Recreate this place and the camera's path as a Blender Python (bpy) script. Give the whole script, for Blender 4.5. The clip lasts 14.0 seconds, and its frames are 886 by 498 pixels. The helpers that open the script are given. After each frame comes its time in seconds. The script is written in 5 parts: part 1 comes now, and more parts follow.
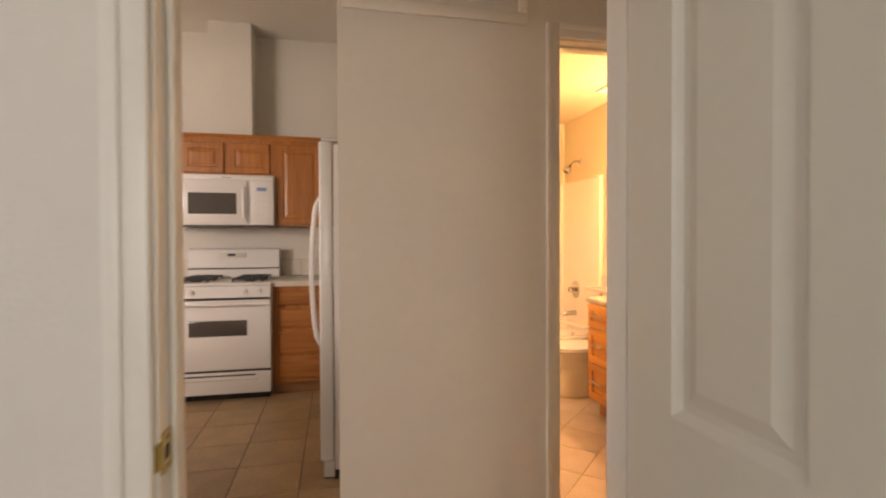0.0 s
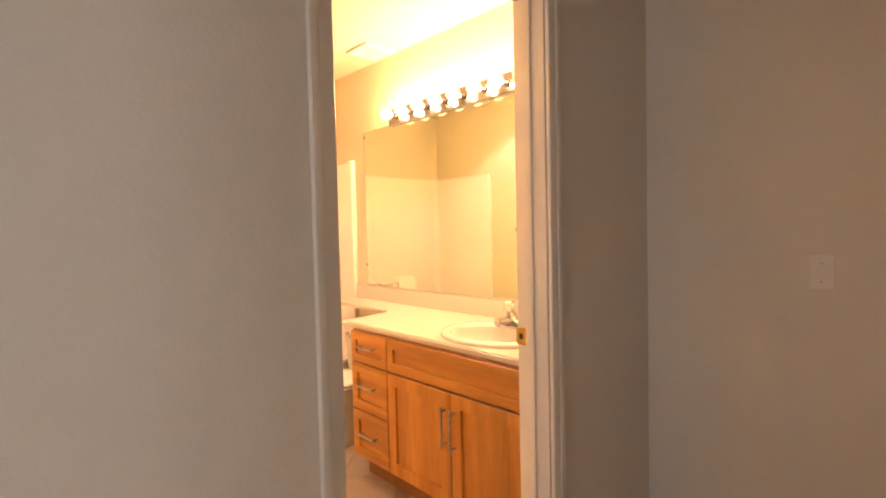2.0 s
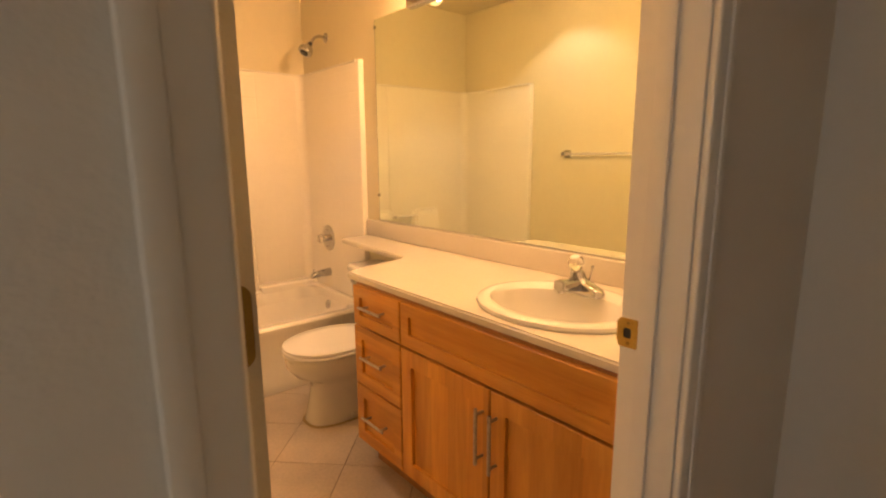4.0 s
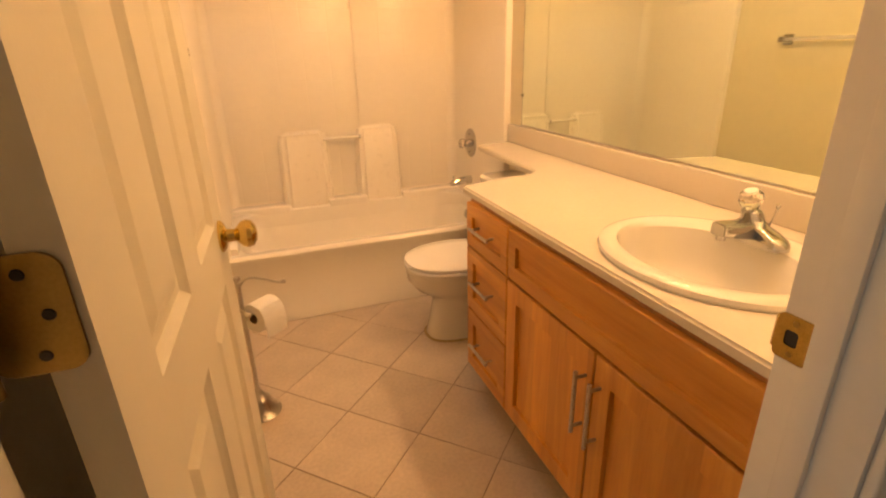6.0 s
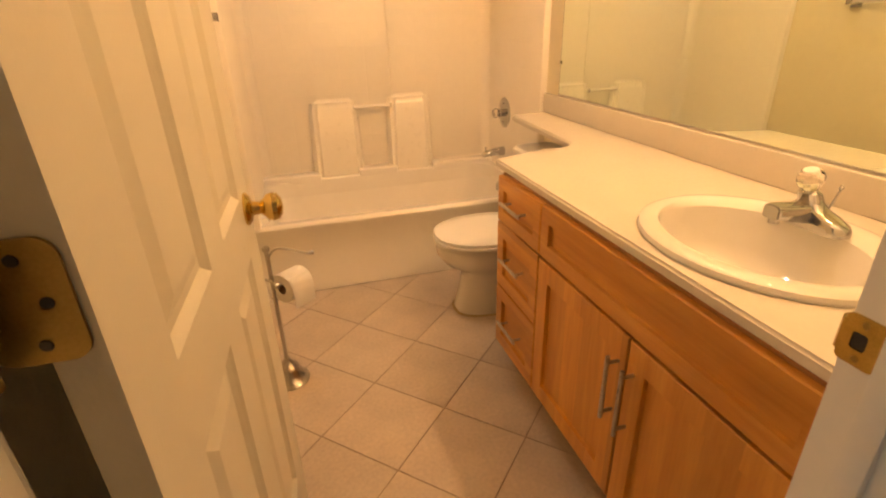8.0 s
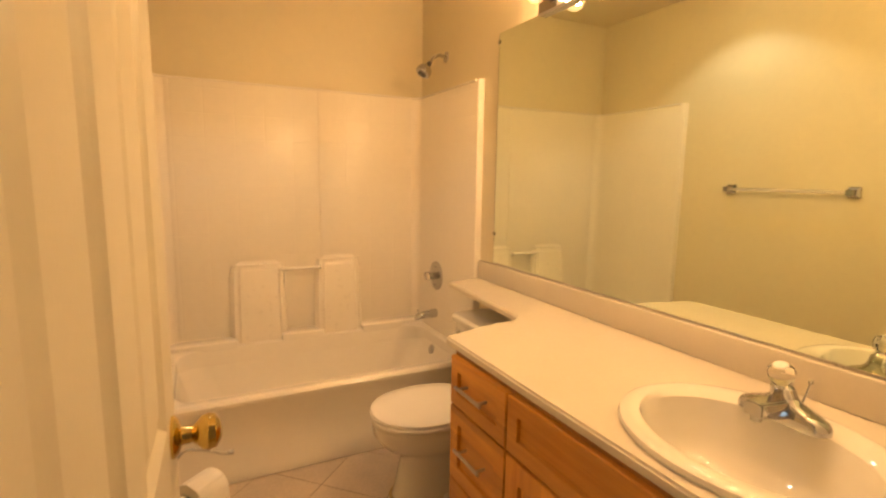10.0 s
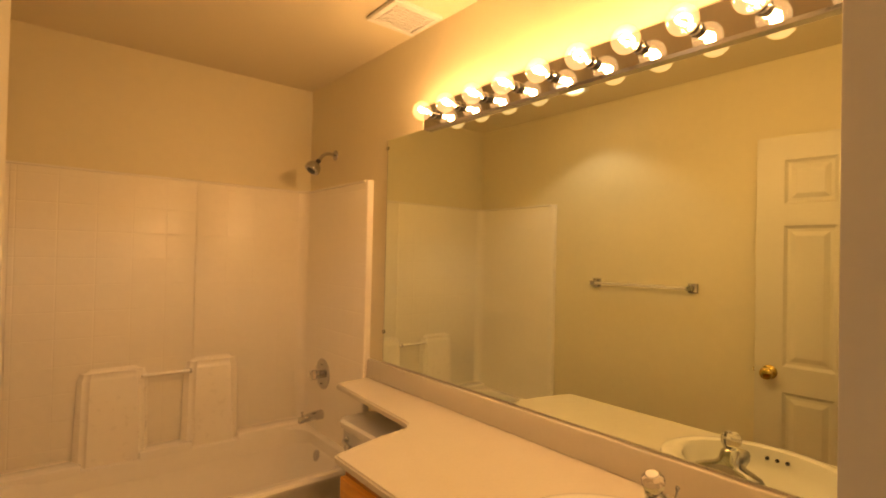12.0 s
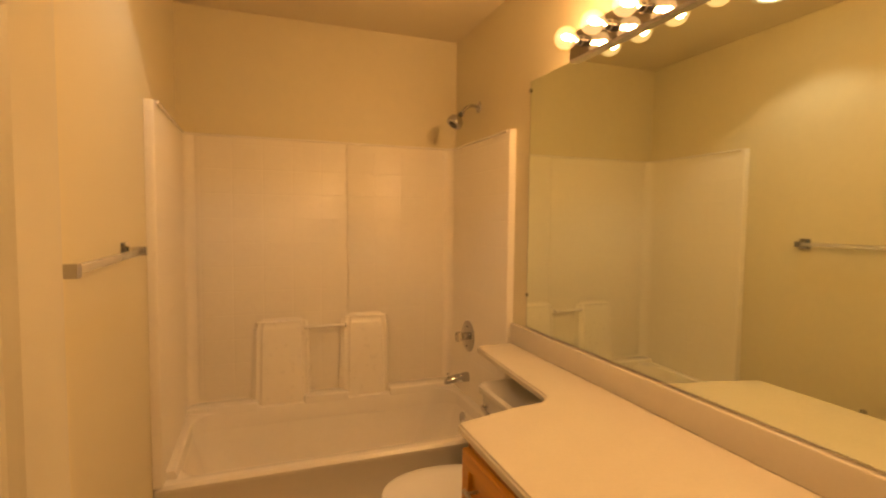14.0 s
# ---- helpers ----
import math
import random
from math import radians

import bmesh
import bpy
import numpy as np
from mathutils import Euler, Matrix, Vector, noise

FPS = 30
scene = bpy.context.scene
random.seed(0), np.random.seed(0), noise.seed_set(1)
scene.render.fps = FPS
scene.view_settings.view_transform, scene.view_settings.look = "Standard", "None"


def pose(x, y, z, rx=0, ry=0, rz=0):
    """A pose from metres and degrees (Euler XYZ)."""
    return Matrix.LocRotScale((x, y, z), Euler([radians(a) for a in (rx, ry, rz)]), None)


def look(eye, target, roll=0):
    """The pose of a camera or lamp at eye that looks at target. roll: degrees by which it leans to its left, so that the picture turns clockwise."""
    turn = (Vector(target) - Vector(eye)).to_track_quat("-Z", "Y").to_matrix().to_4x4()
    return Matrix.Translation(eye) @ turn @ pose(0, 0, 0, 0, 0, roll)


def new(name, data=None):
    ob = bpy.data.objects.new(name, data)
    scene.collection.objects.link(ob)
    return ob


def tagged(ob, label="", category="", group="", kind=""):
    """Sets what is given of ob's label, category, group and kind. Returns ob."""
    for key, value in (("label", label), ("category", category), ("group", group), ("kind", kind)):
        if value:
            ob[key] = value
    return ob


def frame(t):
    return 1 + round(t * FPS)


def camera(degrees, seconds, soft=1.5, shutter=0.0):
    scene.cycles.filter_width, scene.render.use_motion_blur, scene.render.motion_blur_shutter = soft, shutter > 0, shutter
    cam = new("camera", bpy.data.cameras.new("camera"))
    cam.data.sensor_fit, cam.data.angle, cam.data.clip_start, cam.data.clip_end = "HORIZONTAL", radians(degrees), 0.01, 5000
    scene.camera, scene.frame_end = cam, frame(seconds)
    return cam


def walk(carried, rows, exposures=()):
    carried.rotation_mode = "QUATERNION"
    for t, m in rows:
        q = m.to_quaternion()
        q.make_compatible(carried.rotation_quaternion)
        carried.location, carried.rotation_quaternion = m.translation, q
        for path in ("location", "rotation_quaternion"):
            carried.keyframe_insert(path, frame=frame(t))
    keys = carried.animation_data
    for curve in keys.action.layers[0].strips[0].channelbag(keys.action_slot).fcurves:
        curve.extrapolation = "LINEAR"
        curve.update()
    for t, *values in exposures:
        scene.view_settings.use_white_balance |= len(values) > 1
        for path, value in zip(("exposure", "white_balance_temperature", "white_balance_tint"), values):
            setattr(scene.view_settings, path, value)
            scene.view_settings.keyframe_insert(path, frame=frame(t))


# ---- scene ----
cam = camera(83.5, 14.0, soft=2.0, shutter=0.4)
PATH = [
    (0, (-2.347, -1.784, 1.213), (-1.919, 0.169, 1.186), -0.2),
    (0.4, (-2.301, -1.54, 1.282), (-1.753, 0.383, 1.22), -0.3),
    (0.7, (-2.25, -1.372, 1.233), (-1.6, 0.517, 1.154), -0.3),
    (1, (-2.222, -1.204, 1.248), (-1.325, 0.582, 1.17), -1.0),
    (1.2, (-2.197, -1.136, 1.263), (-1.163, 0.574, 1.182), -2.0),
    (1.5, (-2.127, -1.009, 1.269), (-0.906, 0.572, 1.191), -1.86),
    (1.8, (-2.041, -0.886, 1.267), (-0.735, 0.625, 1.203), -1.42),
    (2, (-2.005, -0.837, 1.29), (-0.646, 0.629, 1.215), -1.3),
    (4.3, (-1.502, -0.203, 1.266), (-0.268, 1.324, 0.844), -0.9),
    (4.5, (-1.464, -0.168, 1.268), (-0.294, 1.386, 0.803), -1.5),
    (5, (-1.376, -0.142, 1.256), (-0.43, 1.511, 0.632), -1.5),
    (5.5, (-1.29, -0.14, 1.256), (-0.511, 1.577, 0.577), -2.08),
    (6, (-1.258, -0.142, 1.254), (-0.625, 1.61, 0.526), -1.55),
    (6.5, (-1.225, -0.141, 1.236), (-0.699, 1.59, 0.383), -1.62),
    (7, (-1.223, -0.144, 1.237), (-0.744, 1.566, 0.316), -1.7),
    (9.5, (-1.3, 0.038, 1.305), (-0.574, 1.848, 0.861), 0.5),
    (10, (-1.31, 0.073, 1.328), (-0.42, 1.842, 1.042), 0.85),
    (10.5, (-1.305, 0.081, 1.353), (-0.295, 1.796, 1.162), 1.1),
    (11, (-1.316, 0.077, 1.386), (-0.179, 1.719, 1.286), 1.53),
    (11.5, (-1.319, 0.068, 1.415), (-0.06, 1.623, 1.389), 1.47),
    (12, (-1.323, 0.077, 1.433), (-0.051, 1.621, 1.461), 1.3),
    (12.5, (-1.318, 0.081, 1.428), (-0.066, 1.64, 1.462), 0.85),
    (13, (-1.297, 0.095, 1.423), (-0.12, 1.712, 1.405), 0.3),
    (13.5, (-1.197, 0.136, 1.413), (-0.265, 1.904, 1.348), -0.1),
    (14, (-1.119, 0.193, 1.389), (-0.423, 2.065, 1.271), 0.6),
]
EXPOSURES = [(0, 0.72, 8600, 23), (1.2, 0.76, 8000, 24), (2.0, 0.7, 7500, 23), (4.3, -0.1, 8300, 15), (7.0, -0.1, 8000, 14), (9.5, -0.18, 7700, 7), (10.0, -0.3, 7900, 7), (11.0, -0.62, 8800, 10), (12.0, -0.92, 9900, 12), (14.0, -0.88, 9900, 12)]
walk(cam, [(t, look(eye, target, roll)) for t, eye, target, roll in PATH], EXPOSURES)

# ---- world and lights ----
BULB_WATTS, BULB_COLOR = 3.65, (1.0, 0.548, 0.292)
CAN_WATTS = 15.0
world = bpy.data.worlds.new("sky")
scene.world = world
world.use_nodes = True
wn = world.node_tree.nodes
sky = wn.new("ShaderNodeTexSky")
sky.sky_type = "NISHITA"
sky.sun_disc = False
sky.sun_elevation, sky.sun_rotation = radians(48), radians(60)
wn["Background"].inputs["Strength"].default_value = 0.1
world.node_tree.links.new(sky.outputs[0], wn["Background"].inputs["Color"])
sun = new("sun", bpy.data.lights.new("sun", "SUN"))
sun.data.energy, sun.data.angle, sun.data.color = 2.5, radians(0.5), (1.0, 0.95, 0.87)
sun.matrix_world = look((0, 0, 20), (-9.0, 14.0, 0))


def unseen_window_light(where, target, w, h, watts, color):
    ob = new("unseen_daylight", bpy.data.lights.new("unseen_daylight", "AREA"))
    ob.data.shape, ob.data.size, ob.data.size_y = "RECTANGLE", w, h
    ob.data.energy, ob.data.color = watts, color
    ob.matrix_world = look(where, target)
    return ob


# lamps in unseen windows, placed and sized to balance kitchen and hall brightness
unseen_window_light((-5.6, -0.94, 1.76), (-5.4, 3.0, 1.2), 1.4, 0.88, 41, (0.95, 0.96, 1.0))
unseen_window_light((-2.7, -4.62, 1.55), (-2.4, 0, 1.4), 1.5, 1.2, 18.0, (0.87, 0.95, 1.0))
unseen_window_light((-4.62, -2.55, 1.55), (0, -2.0, 1.3), 1.0, 1.2, 8.0, (0.50, 0.70, 1.0))

# ---- materials ----


def material(name, color, rough=0.5, metal=0.0, vary=0.06, scale=6.0, bump=0.0, bump_scale=150.0, coat=0.0, spread=0.0, spec=0.5):
    """A plain surface with variation at two scales and a fine relief."""
    m = bpy.data.materials.new(name)
    m.use_nodes = True
    nt = m.node_tree
    b = nt.nodes["Principled BSDF"]
    b.inputs["Metallic"].default_value = metal
    b.inputs["Coat Weight"].default_value = coat
    b.inputs["Specular IOR Level"].default_value = spec
    tc = nt.nodes.new("ShaderNodeTexCoord")
    n1, n2 = nt.nodes.new("ShaderNodeTexNoise"), nt.nodes.new("ShaderNodeTexNoise")
    n1.inputs["Scale"].default_value, n2.inputs["Scale"].default_value = scale, scale * 11
    n1.inputs["Detail"].default_value = n2.inputs["Detail"].default_value = 4
    for n in (n1, n2):
        nt.links.new(tc.outputs["Object"], n.inputs["Vector"])
    add = nt.nodes.new("ShaderNodeMath")
    add.operation = "ADD"
    nt.links.new(n1.outputs["Fac"], add.inputs[0])
    nt.links.new(n2.outputs["Fac"], add.inputs[1])
    last = add.outputs[0]
    if spread:
        oi = nt.nodes.new("ShaderNodeObjectInfo")
        mul = nt.nodes.new("ShaderNodeMath")
        mul.operation = "MULTIPLY_ADD"
        mul.inputs[1].default_value = spread
        nt.links.new(oi.outputs["Random"], mul.inputs[0])
        nt.links.new(last, mul.inputs[2])
        last = mul.outputs[0]
    ramp = nt.nodes.new("ShaderNodeMapRange")
    ramp.inputs["From Min"].default_value, ramp.inputs["From Max"].default_value = 0.6, 1.4 + spread
    ramp.inputs["To Min"].default_value, ramp.inputs["To Max"].default_value = 1 - vary, 1 + vary
    nt.links.new(last, ramp.inputs["Value"])
    mix = nt.nodes.new("ShaderNodeVectorMath")
    mix.operation = "SCALE"
    mix.inputs[0].default_value = color
    nt.links.new(ramp.outputs[0], mix.inputs["Scale"])
    nt.links.new(mix.outputs[0], b.inputs["Base Color"])
    r2 = nt.nodes.new("ShaderNodeMapRange")
    r2.inputs["From Min"].default_value, r2.inputs["From Max"].default_value = 0.3, 0.7
    r2.inputs["To Min"].default_value, r2.inputs["To Max"].default_value = rough * 0.88, min(1, rough * 1.14)
    nt.links.new(n2.outputs["Fac"], r2.inputs["Value"])
    nt.links.new(r2.outputs[0], b.inputs["Roughness"])
    if bump:
        n3 = nt.nodes.new("ShaderNodeTexNoise")
        n3.inputs["Scale"].default_value, n3.inputs["Detail"].default_value = bump_scale, 3
        nt.links.new(tc.outputs["Object"], n3.inputs["Vector"])
        bp = nt.nodes.new("ShaderNodeBump")
        bp.inputs["Strength"].default_value, bp.inputs["Distance"].default_value = bump, 0.004
        nt.links.new(n3.outputs["Fac"], bp.inputs["Height"])
        nt.links.new(bp.outputs[0], b.inputs["Normal"])
    return m


def wood(name, light, dark, axis, rough=0.38, scale=1.0, board=None):
    """Straight grain along an axis, with pores and a slow change of tone."""
    m = bpy.data.materials.new(name)
    m.use_nodes = True
    nt = m.node_tree
    b = nt.nodes["Principled BSDF"]
    b.inputs["Roughness"].default_value = rough
    b.inputs["Coat Weight"].default_value = 0.25
    b.inputs["Coat Roughness"].default_value = 0.25
    tc, mp, oi = nt.nodes.new("ShaderNodeTexCoord"), nt.nodes.new("ShaderNodeMapping"), nt.nodes.new("ShaderNodeObjectInfo")
    s = [9 * scale] * 3
    s["xyz".index(axis)] = 0.7 * scale
    mp.inputs["Scale"].default_value = s
    off = nt.nodes.new("ShaderNodeVectorMath")
    off.operation = "MULTIPLY_ADD"
    off.inputs[1].default_value = (7, 5, 9)
    nt.links.new(oi.outputs["Random"], off.inputs[0])
    nt.links.new(tc.outputs["Object"], off.inputs[2])
    nt.links.new(off.outputs[0], mp.inputs["Vector"])
    n1, n2 = nt.nodes.new("ShaderNodeTexNoise"), nt.nodes.new("ShaderNodeTexNoise")
    n1.inputs["Scale"].default_value, n1.inputs["Detail"].default_value, n1.inputs["Distortion"].default_value = 1.6, 6, 1.2
    n2.inputs["Scale"].default_value, n2.inputs["Detail"].default_value = 14, 5
    for n in (n1, n2):
        nt.links.new(mp.outputs[0], n.inputs["Vector"])
    mx = nt.nodes.new("ShaderNodeMath")
    mx.operation = "MULTIPLY_ADD"
    mx.inputs[1].default_value = 0.35
    nt.links.new(n2.outputs["Fac"], mx.inputs[0])
    nt.links.new(n1.outputs["Fac"], mx.inputs[2])
    rp = nt.nodes.new("ShaderNodeValToRGB")
    rp.color_ramp.elements[0].position, rp.color_ramp.elements[1].position = 0.45, 0.88
    rp.color_ramp.elements[0].color, rp.color_ramp.elements[1].color = (*dark, 1), (*light, 1)
    nt.links.new(mx.outputs[0], rp.inputs["Fac"])
    tone = rp.outputs[0]
    if board:
        # glued-up boards, each of a slightly different tone
        across, width = board
        sx, dv, fl, wh, mr, sc = (nt.nodes.new("ShaderNode" + k) for k in ("SeparateXYZ", "Math", "Math", "TexWhiteNoise", "MapRange", "VectorMath"))
        dv.operation, dv.inputs[1].default_value, fl.operation, sc.operation = "DIVIDE", width, "FLOOR", "SCALE"
        wh.noise_dimensions = "1D"
        nt.links.new(off.outputs[0], sx.inputs[0])
        nt.links.new(sx.outputs[across.upper()], dv.inputs[0])
        nt.links.new(dv.outputs[0], fl.inputs[0])
        nt.links.new(fl.outputs[0], wh.inputs["W"])
        mr.inputs["To Min"].default_value, mr.inputs["To Max"].default_value = 0.80, 1.10
        nt.links.new(wh.outputs["Value"], mr.inputs["Value"])
        nt.links.new(tone, sc.inputs[0])
        nt.links.new(mr.outputs[0], sc.inputs["Scale"])
        tone = sc.outputs[0]
    nt.links.new(tone, b.inputs["Base Color"])
    bp = nt.nodes.new("ShaderNodeBump")
    bp.inputs["Strength"].default_value, bp.inputs["Distance"].default_value = 0.12, 0.002
    nt.links.new(n2.outputs["Fac"], bp.inputs["Height"])
    nt.links.new(bp.outputs[0], b.inputs["Normal"])
    return m


def glow(name, color, strength):
    m = bpy.data.materials.new(name)
    m.use_nodes = True
    b = m.node_tree.nodes["Principled BSDF"]
    b.inputs["Base Color"].default_value = (*color, 1)
    b.inputs["Emission Color"].default_value, b.inputs["Emission Strength"].default_value = (*color, 1), strength
    return m


def glass(name, tint, rough=0.0, ior=1.45):
    m = bpy.data.materials.new(name)
    m.use_nodes = True
    b = m.node_tree.nodes["Principled BSDF"]
    b.inputs["Base Color"].default_value = (*tint, 1)
    b.inputs["Transmission Weight"].default_value, b.inputs["Roughness"].default_value, b.inputs["IOR"].default_value = 1, rough, ior
    return m


WALL = material("wall_paint", (0.74, 0.715, 0.66), 0.62, vary=0.025, scale=2.5, bump=0.22, bump_scale=130)
BATHWALL = material("bath_wall_paint", (0.74, 0.675, 0.50), 0.45, vary=0.025, scale=2.5, bump=0.22, bump_scale=130)
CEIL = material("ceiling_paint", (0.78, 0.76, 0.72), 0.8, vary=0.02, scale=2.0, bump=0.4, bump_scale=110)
# ceiling paint with a yellow tint carrying part of the bulbs' warm light
BATHCEIL = material("bath_ceiling_warm_tint", (0.75, 0.67, 0.51), 0.75, vary=0.02, scale=2.0, bump=0.4, bump_scale=110)
TRIM = material("trim_paint", (0.80, 0.78, 0.72), 0.32, vary=0.02, scale=5, bump=0.05, bump_scale=60)
DOORPAINT = material("door_paint", (0.66, 0.63, 0.54), 0.34, vary=0.02, scale=4, bump=0.08, bump_scale=220)
TUBMAT = material("acrylic_white", (0.87, 0.83, 0.765), 0.16, vary=0.02, scale=3, coat=0.4)
PORCELAIN = material("porcelain", (0.76, 0.74, 0.69), 0.07, vary=0.01, scale=4, coat=0.5)
COUNTER = material("cultured_marble", (0.68, 0.628, 0.542), 0.22, vary=0.025, scale=9, coat=0.3)
CHROME = material("chrome", (0.52, 0.52, 0.53), 0.06, 1.0, vary=0.03, scale=20)
BARCHROME = material("bar_chrome", (0.55, 0.54, 0.53), 0.05, 1.0, vary=0.03, scale=8)
NICKEL = material("brushed_nickel", (0.52, 0.50, 0.47), 0.28, 1.0, vary=0.06, scale=40)
BRASS = material("polished_brass", (0.68, 0.50, 0.185), 0.09, 1.0, vary=0.05, scale=25)
WORNBRASS = material("worn_brass", (0.56, 0.40, 0.14), 0.18, 1.0, vary=0.25, scale=45)
SATINBRASS = material("satin_brass", (0.55, 0.47, 0.29), 0.42, 1.0, vary=0.15, scale=30)
# aged brass, its colour darkened further for the shade on the hinges
OLDBRASS = material("aged_brass_shaded", (0.36, 0.255, 0.095), 0.36, 1.0, vary=0.18, scale=30, bump=0.06, bump_scale=90)
MIRROR = material("mirror_silver", (0.85, 0.93, 0.80), 0.0, 1.0, vary=0.0)
BLACK = material("black_plastic", (0.02, 0.02, 0.02), 0.4, vary=0.1)
# base lifted to brown-grey in place of reflections in the dark glass
DARKGLASS = material("oven_glass_greyed", (0.085, 0.078, 0.072), 0.14, vary=0.08, coat=0.5)
IRON = material("cast_iron", (0.025, 0.024, 0.023), 0.55, vary=0.2, scale=30)
ENAMEL = material("white_enamel", (0.82, 0.81, 0.80), 0.18, vary=0.015, coat=0.4)
WHITEPLASTIC = material("white_plastic", (0.80, 0.79, 0.77), 0.35, vary=0.02)
PAPER = material("tissue_paper", (0.84, 0.82, 0.80), 0.95, vary=0.03, scale=30, bump=0.5, bump_scale=300)
CARD = material("cardboard", (0.25, 0.16, 0.09), 0.9)
GROUT = material("grout", (0.27, 0.205, 0.14), 0.95, vary=0.2, scale=25, bump=0.5, bump_scale=400)
TILE = material("floor_tile", (0.555, 0.465, 0.385), 0.33, vary=0.22, scale=7, bump=0.03, bump_scale=30, spread=0.35)
KTILE = material("kitchen_tile", (0.50, 0.35, 0.20), 0.35, vary=0.45, scale=5, bump=0.12, bump_scale=30, spread=0.5)
KCOUNTER = material("cream_tile_counter", (0.72, 0.68, 0.60), 0.25, vary=0.04, scale=6)
KGROUT = material("counter_grout", (0.46, 0.42, 0.35), 0.9, vary=0.1, scale=20)
CARPET = material("beige_carpet", (0.45, 0.40, 0.33), 1.0, vary=0.2, scale=40, bump=1.0, bump_scale=300)
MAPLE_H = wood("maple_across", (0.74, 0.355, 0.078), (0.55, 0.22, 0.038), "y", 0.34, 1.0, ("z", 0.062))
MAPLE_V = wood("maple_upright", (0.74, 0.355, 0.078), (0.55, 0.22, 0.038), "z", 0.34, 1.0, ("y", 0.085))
# same maple darkened in colour, standing for shade on carcass and kick
MAPLE_SHADED = wood("maple_shaded", (0.42, 0.20, 0.08), (0.33, 0.15, 0.055), "z", 0.45)
OAK_V = wood("oak_upright", (0.52, 0.20, 0.048), (0.33, 0.105, 0.022), "z", 0.40, 1.3)
OAK_H = wood("oak_across", (0.52, 0.20, 0.048), (0.33, 0.105, 0.022), "x", 0.40, 1.3)
BULBGLASS = bpy.data.materials.new("bulb_glass_halo")
BULBGLASS.use_nodes = True
bn_ = BULBGLASS.node_tree
clear, shine, fres, mixs, weak = bn_.nodes.new("ShaderNodeBsdfTransparent"), bn_.nodes.new("ShaderNodeBsdfGlossy"), bn_.nodes.new("ShaderNodeLayerWeight"), bn_.nodes.new("ShaderNodeMixShader"), bn_.nodes.new("ShaderNodeMath")
clear.inputs[0].default_value, shine.inputs["Roughness"].default_value, fres.inputs["Blend"].default_value = (0.98, 0.97, 0.95, 1), 0.03, 0.3
weak.operation = "MULTIPLY"
weak.inputs[1].default_value = 0.35
bn_.links.new(fres.outputs["Facing"], weak.inputs[0])
bn_.links.new(weak.outputs[0], mixs.inputs[0])
bn_.links.new(clear.outputs[0], mixs.inputs[1])
bn_.links.new(shine.outputs[0], mixs.inputs[2])
# weak emission laid over the clear glass to imitate the filament's halo
halo, both = bn_.nodes.new("ShaderNodeEmission"), bn_.nodes.new("ShaderNodeAddShader")
halo.inputs["Color"].default_value, halo.inputs["Strength"].default_value = (1.0, 0.70, 0.40, 1), 0.75
bn_.links.new(mixs.outputs[0], both.inputs[0])
bn_.links.new(halo.outputs[0], both.inputs[1])
bn_.links.new(both.outputs[0], bn_.nodes["Material Output"].inputs["Surface"])
CLEARBAR = bpy.data.materials.new("clear_plastic")
CLEARBAR.use_nodes = True
cb = CLEARBAR.node_tree
tr_, pb_, mx_ = cb.nodes.new("ShaderNodeBsdfTransparent"), cb.nodes["Principled BSDF"], cb.nodes.new("ShaderNodeMixShader")
pb_.inputs["Base Color"].default_value, pb_.inputs["Roughness"].default_value, mx_.inputs[0].default_value = (0.75, 0.72, 0.66, 1), 0.12, 0.5
cb.links.new(tr_.outputs[0], mx_.inputs[1])
cb.links.new(pb_.outputs[0], mx_.inputs[2])
cb.links.new(mx_.outputs[0], cb.nodes["Material Output"].inputs["Surface"])
ACRYLIC = glass("clear_acrylic", (0.97, 0.95, 0.92), 0.03, 1.45)
FILAMENT = glow("filament", (1.0, 0.70, 0.36), 190.0)
CANGLOW = glow("can_lamp_glow", (0.95, 0.97, 1.0), 9.0)
DISPLAY = glow("clock_display", (0.15, 0.2, 0.35), 0.15)


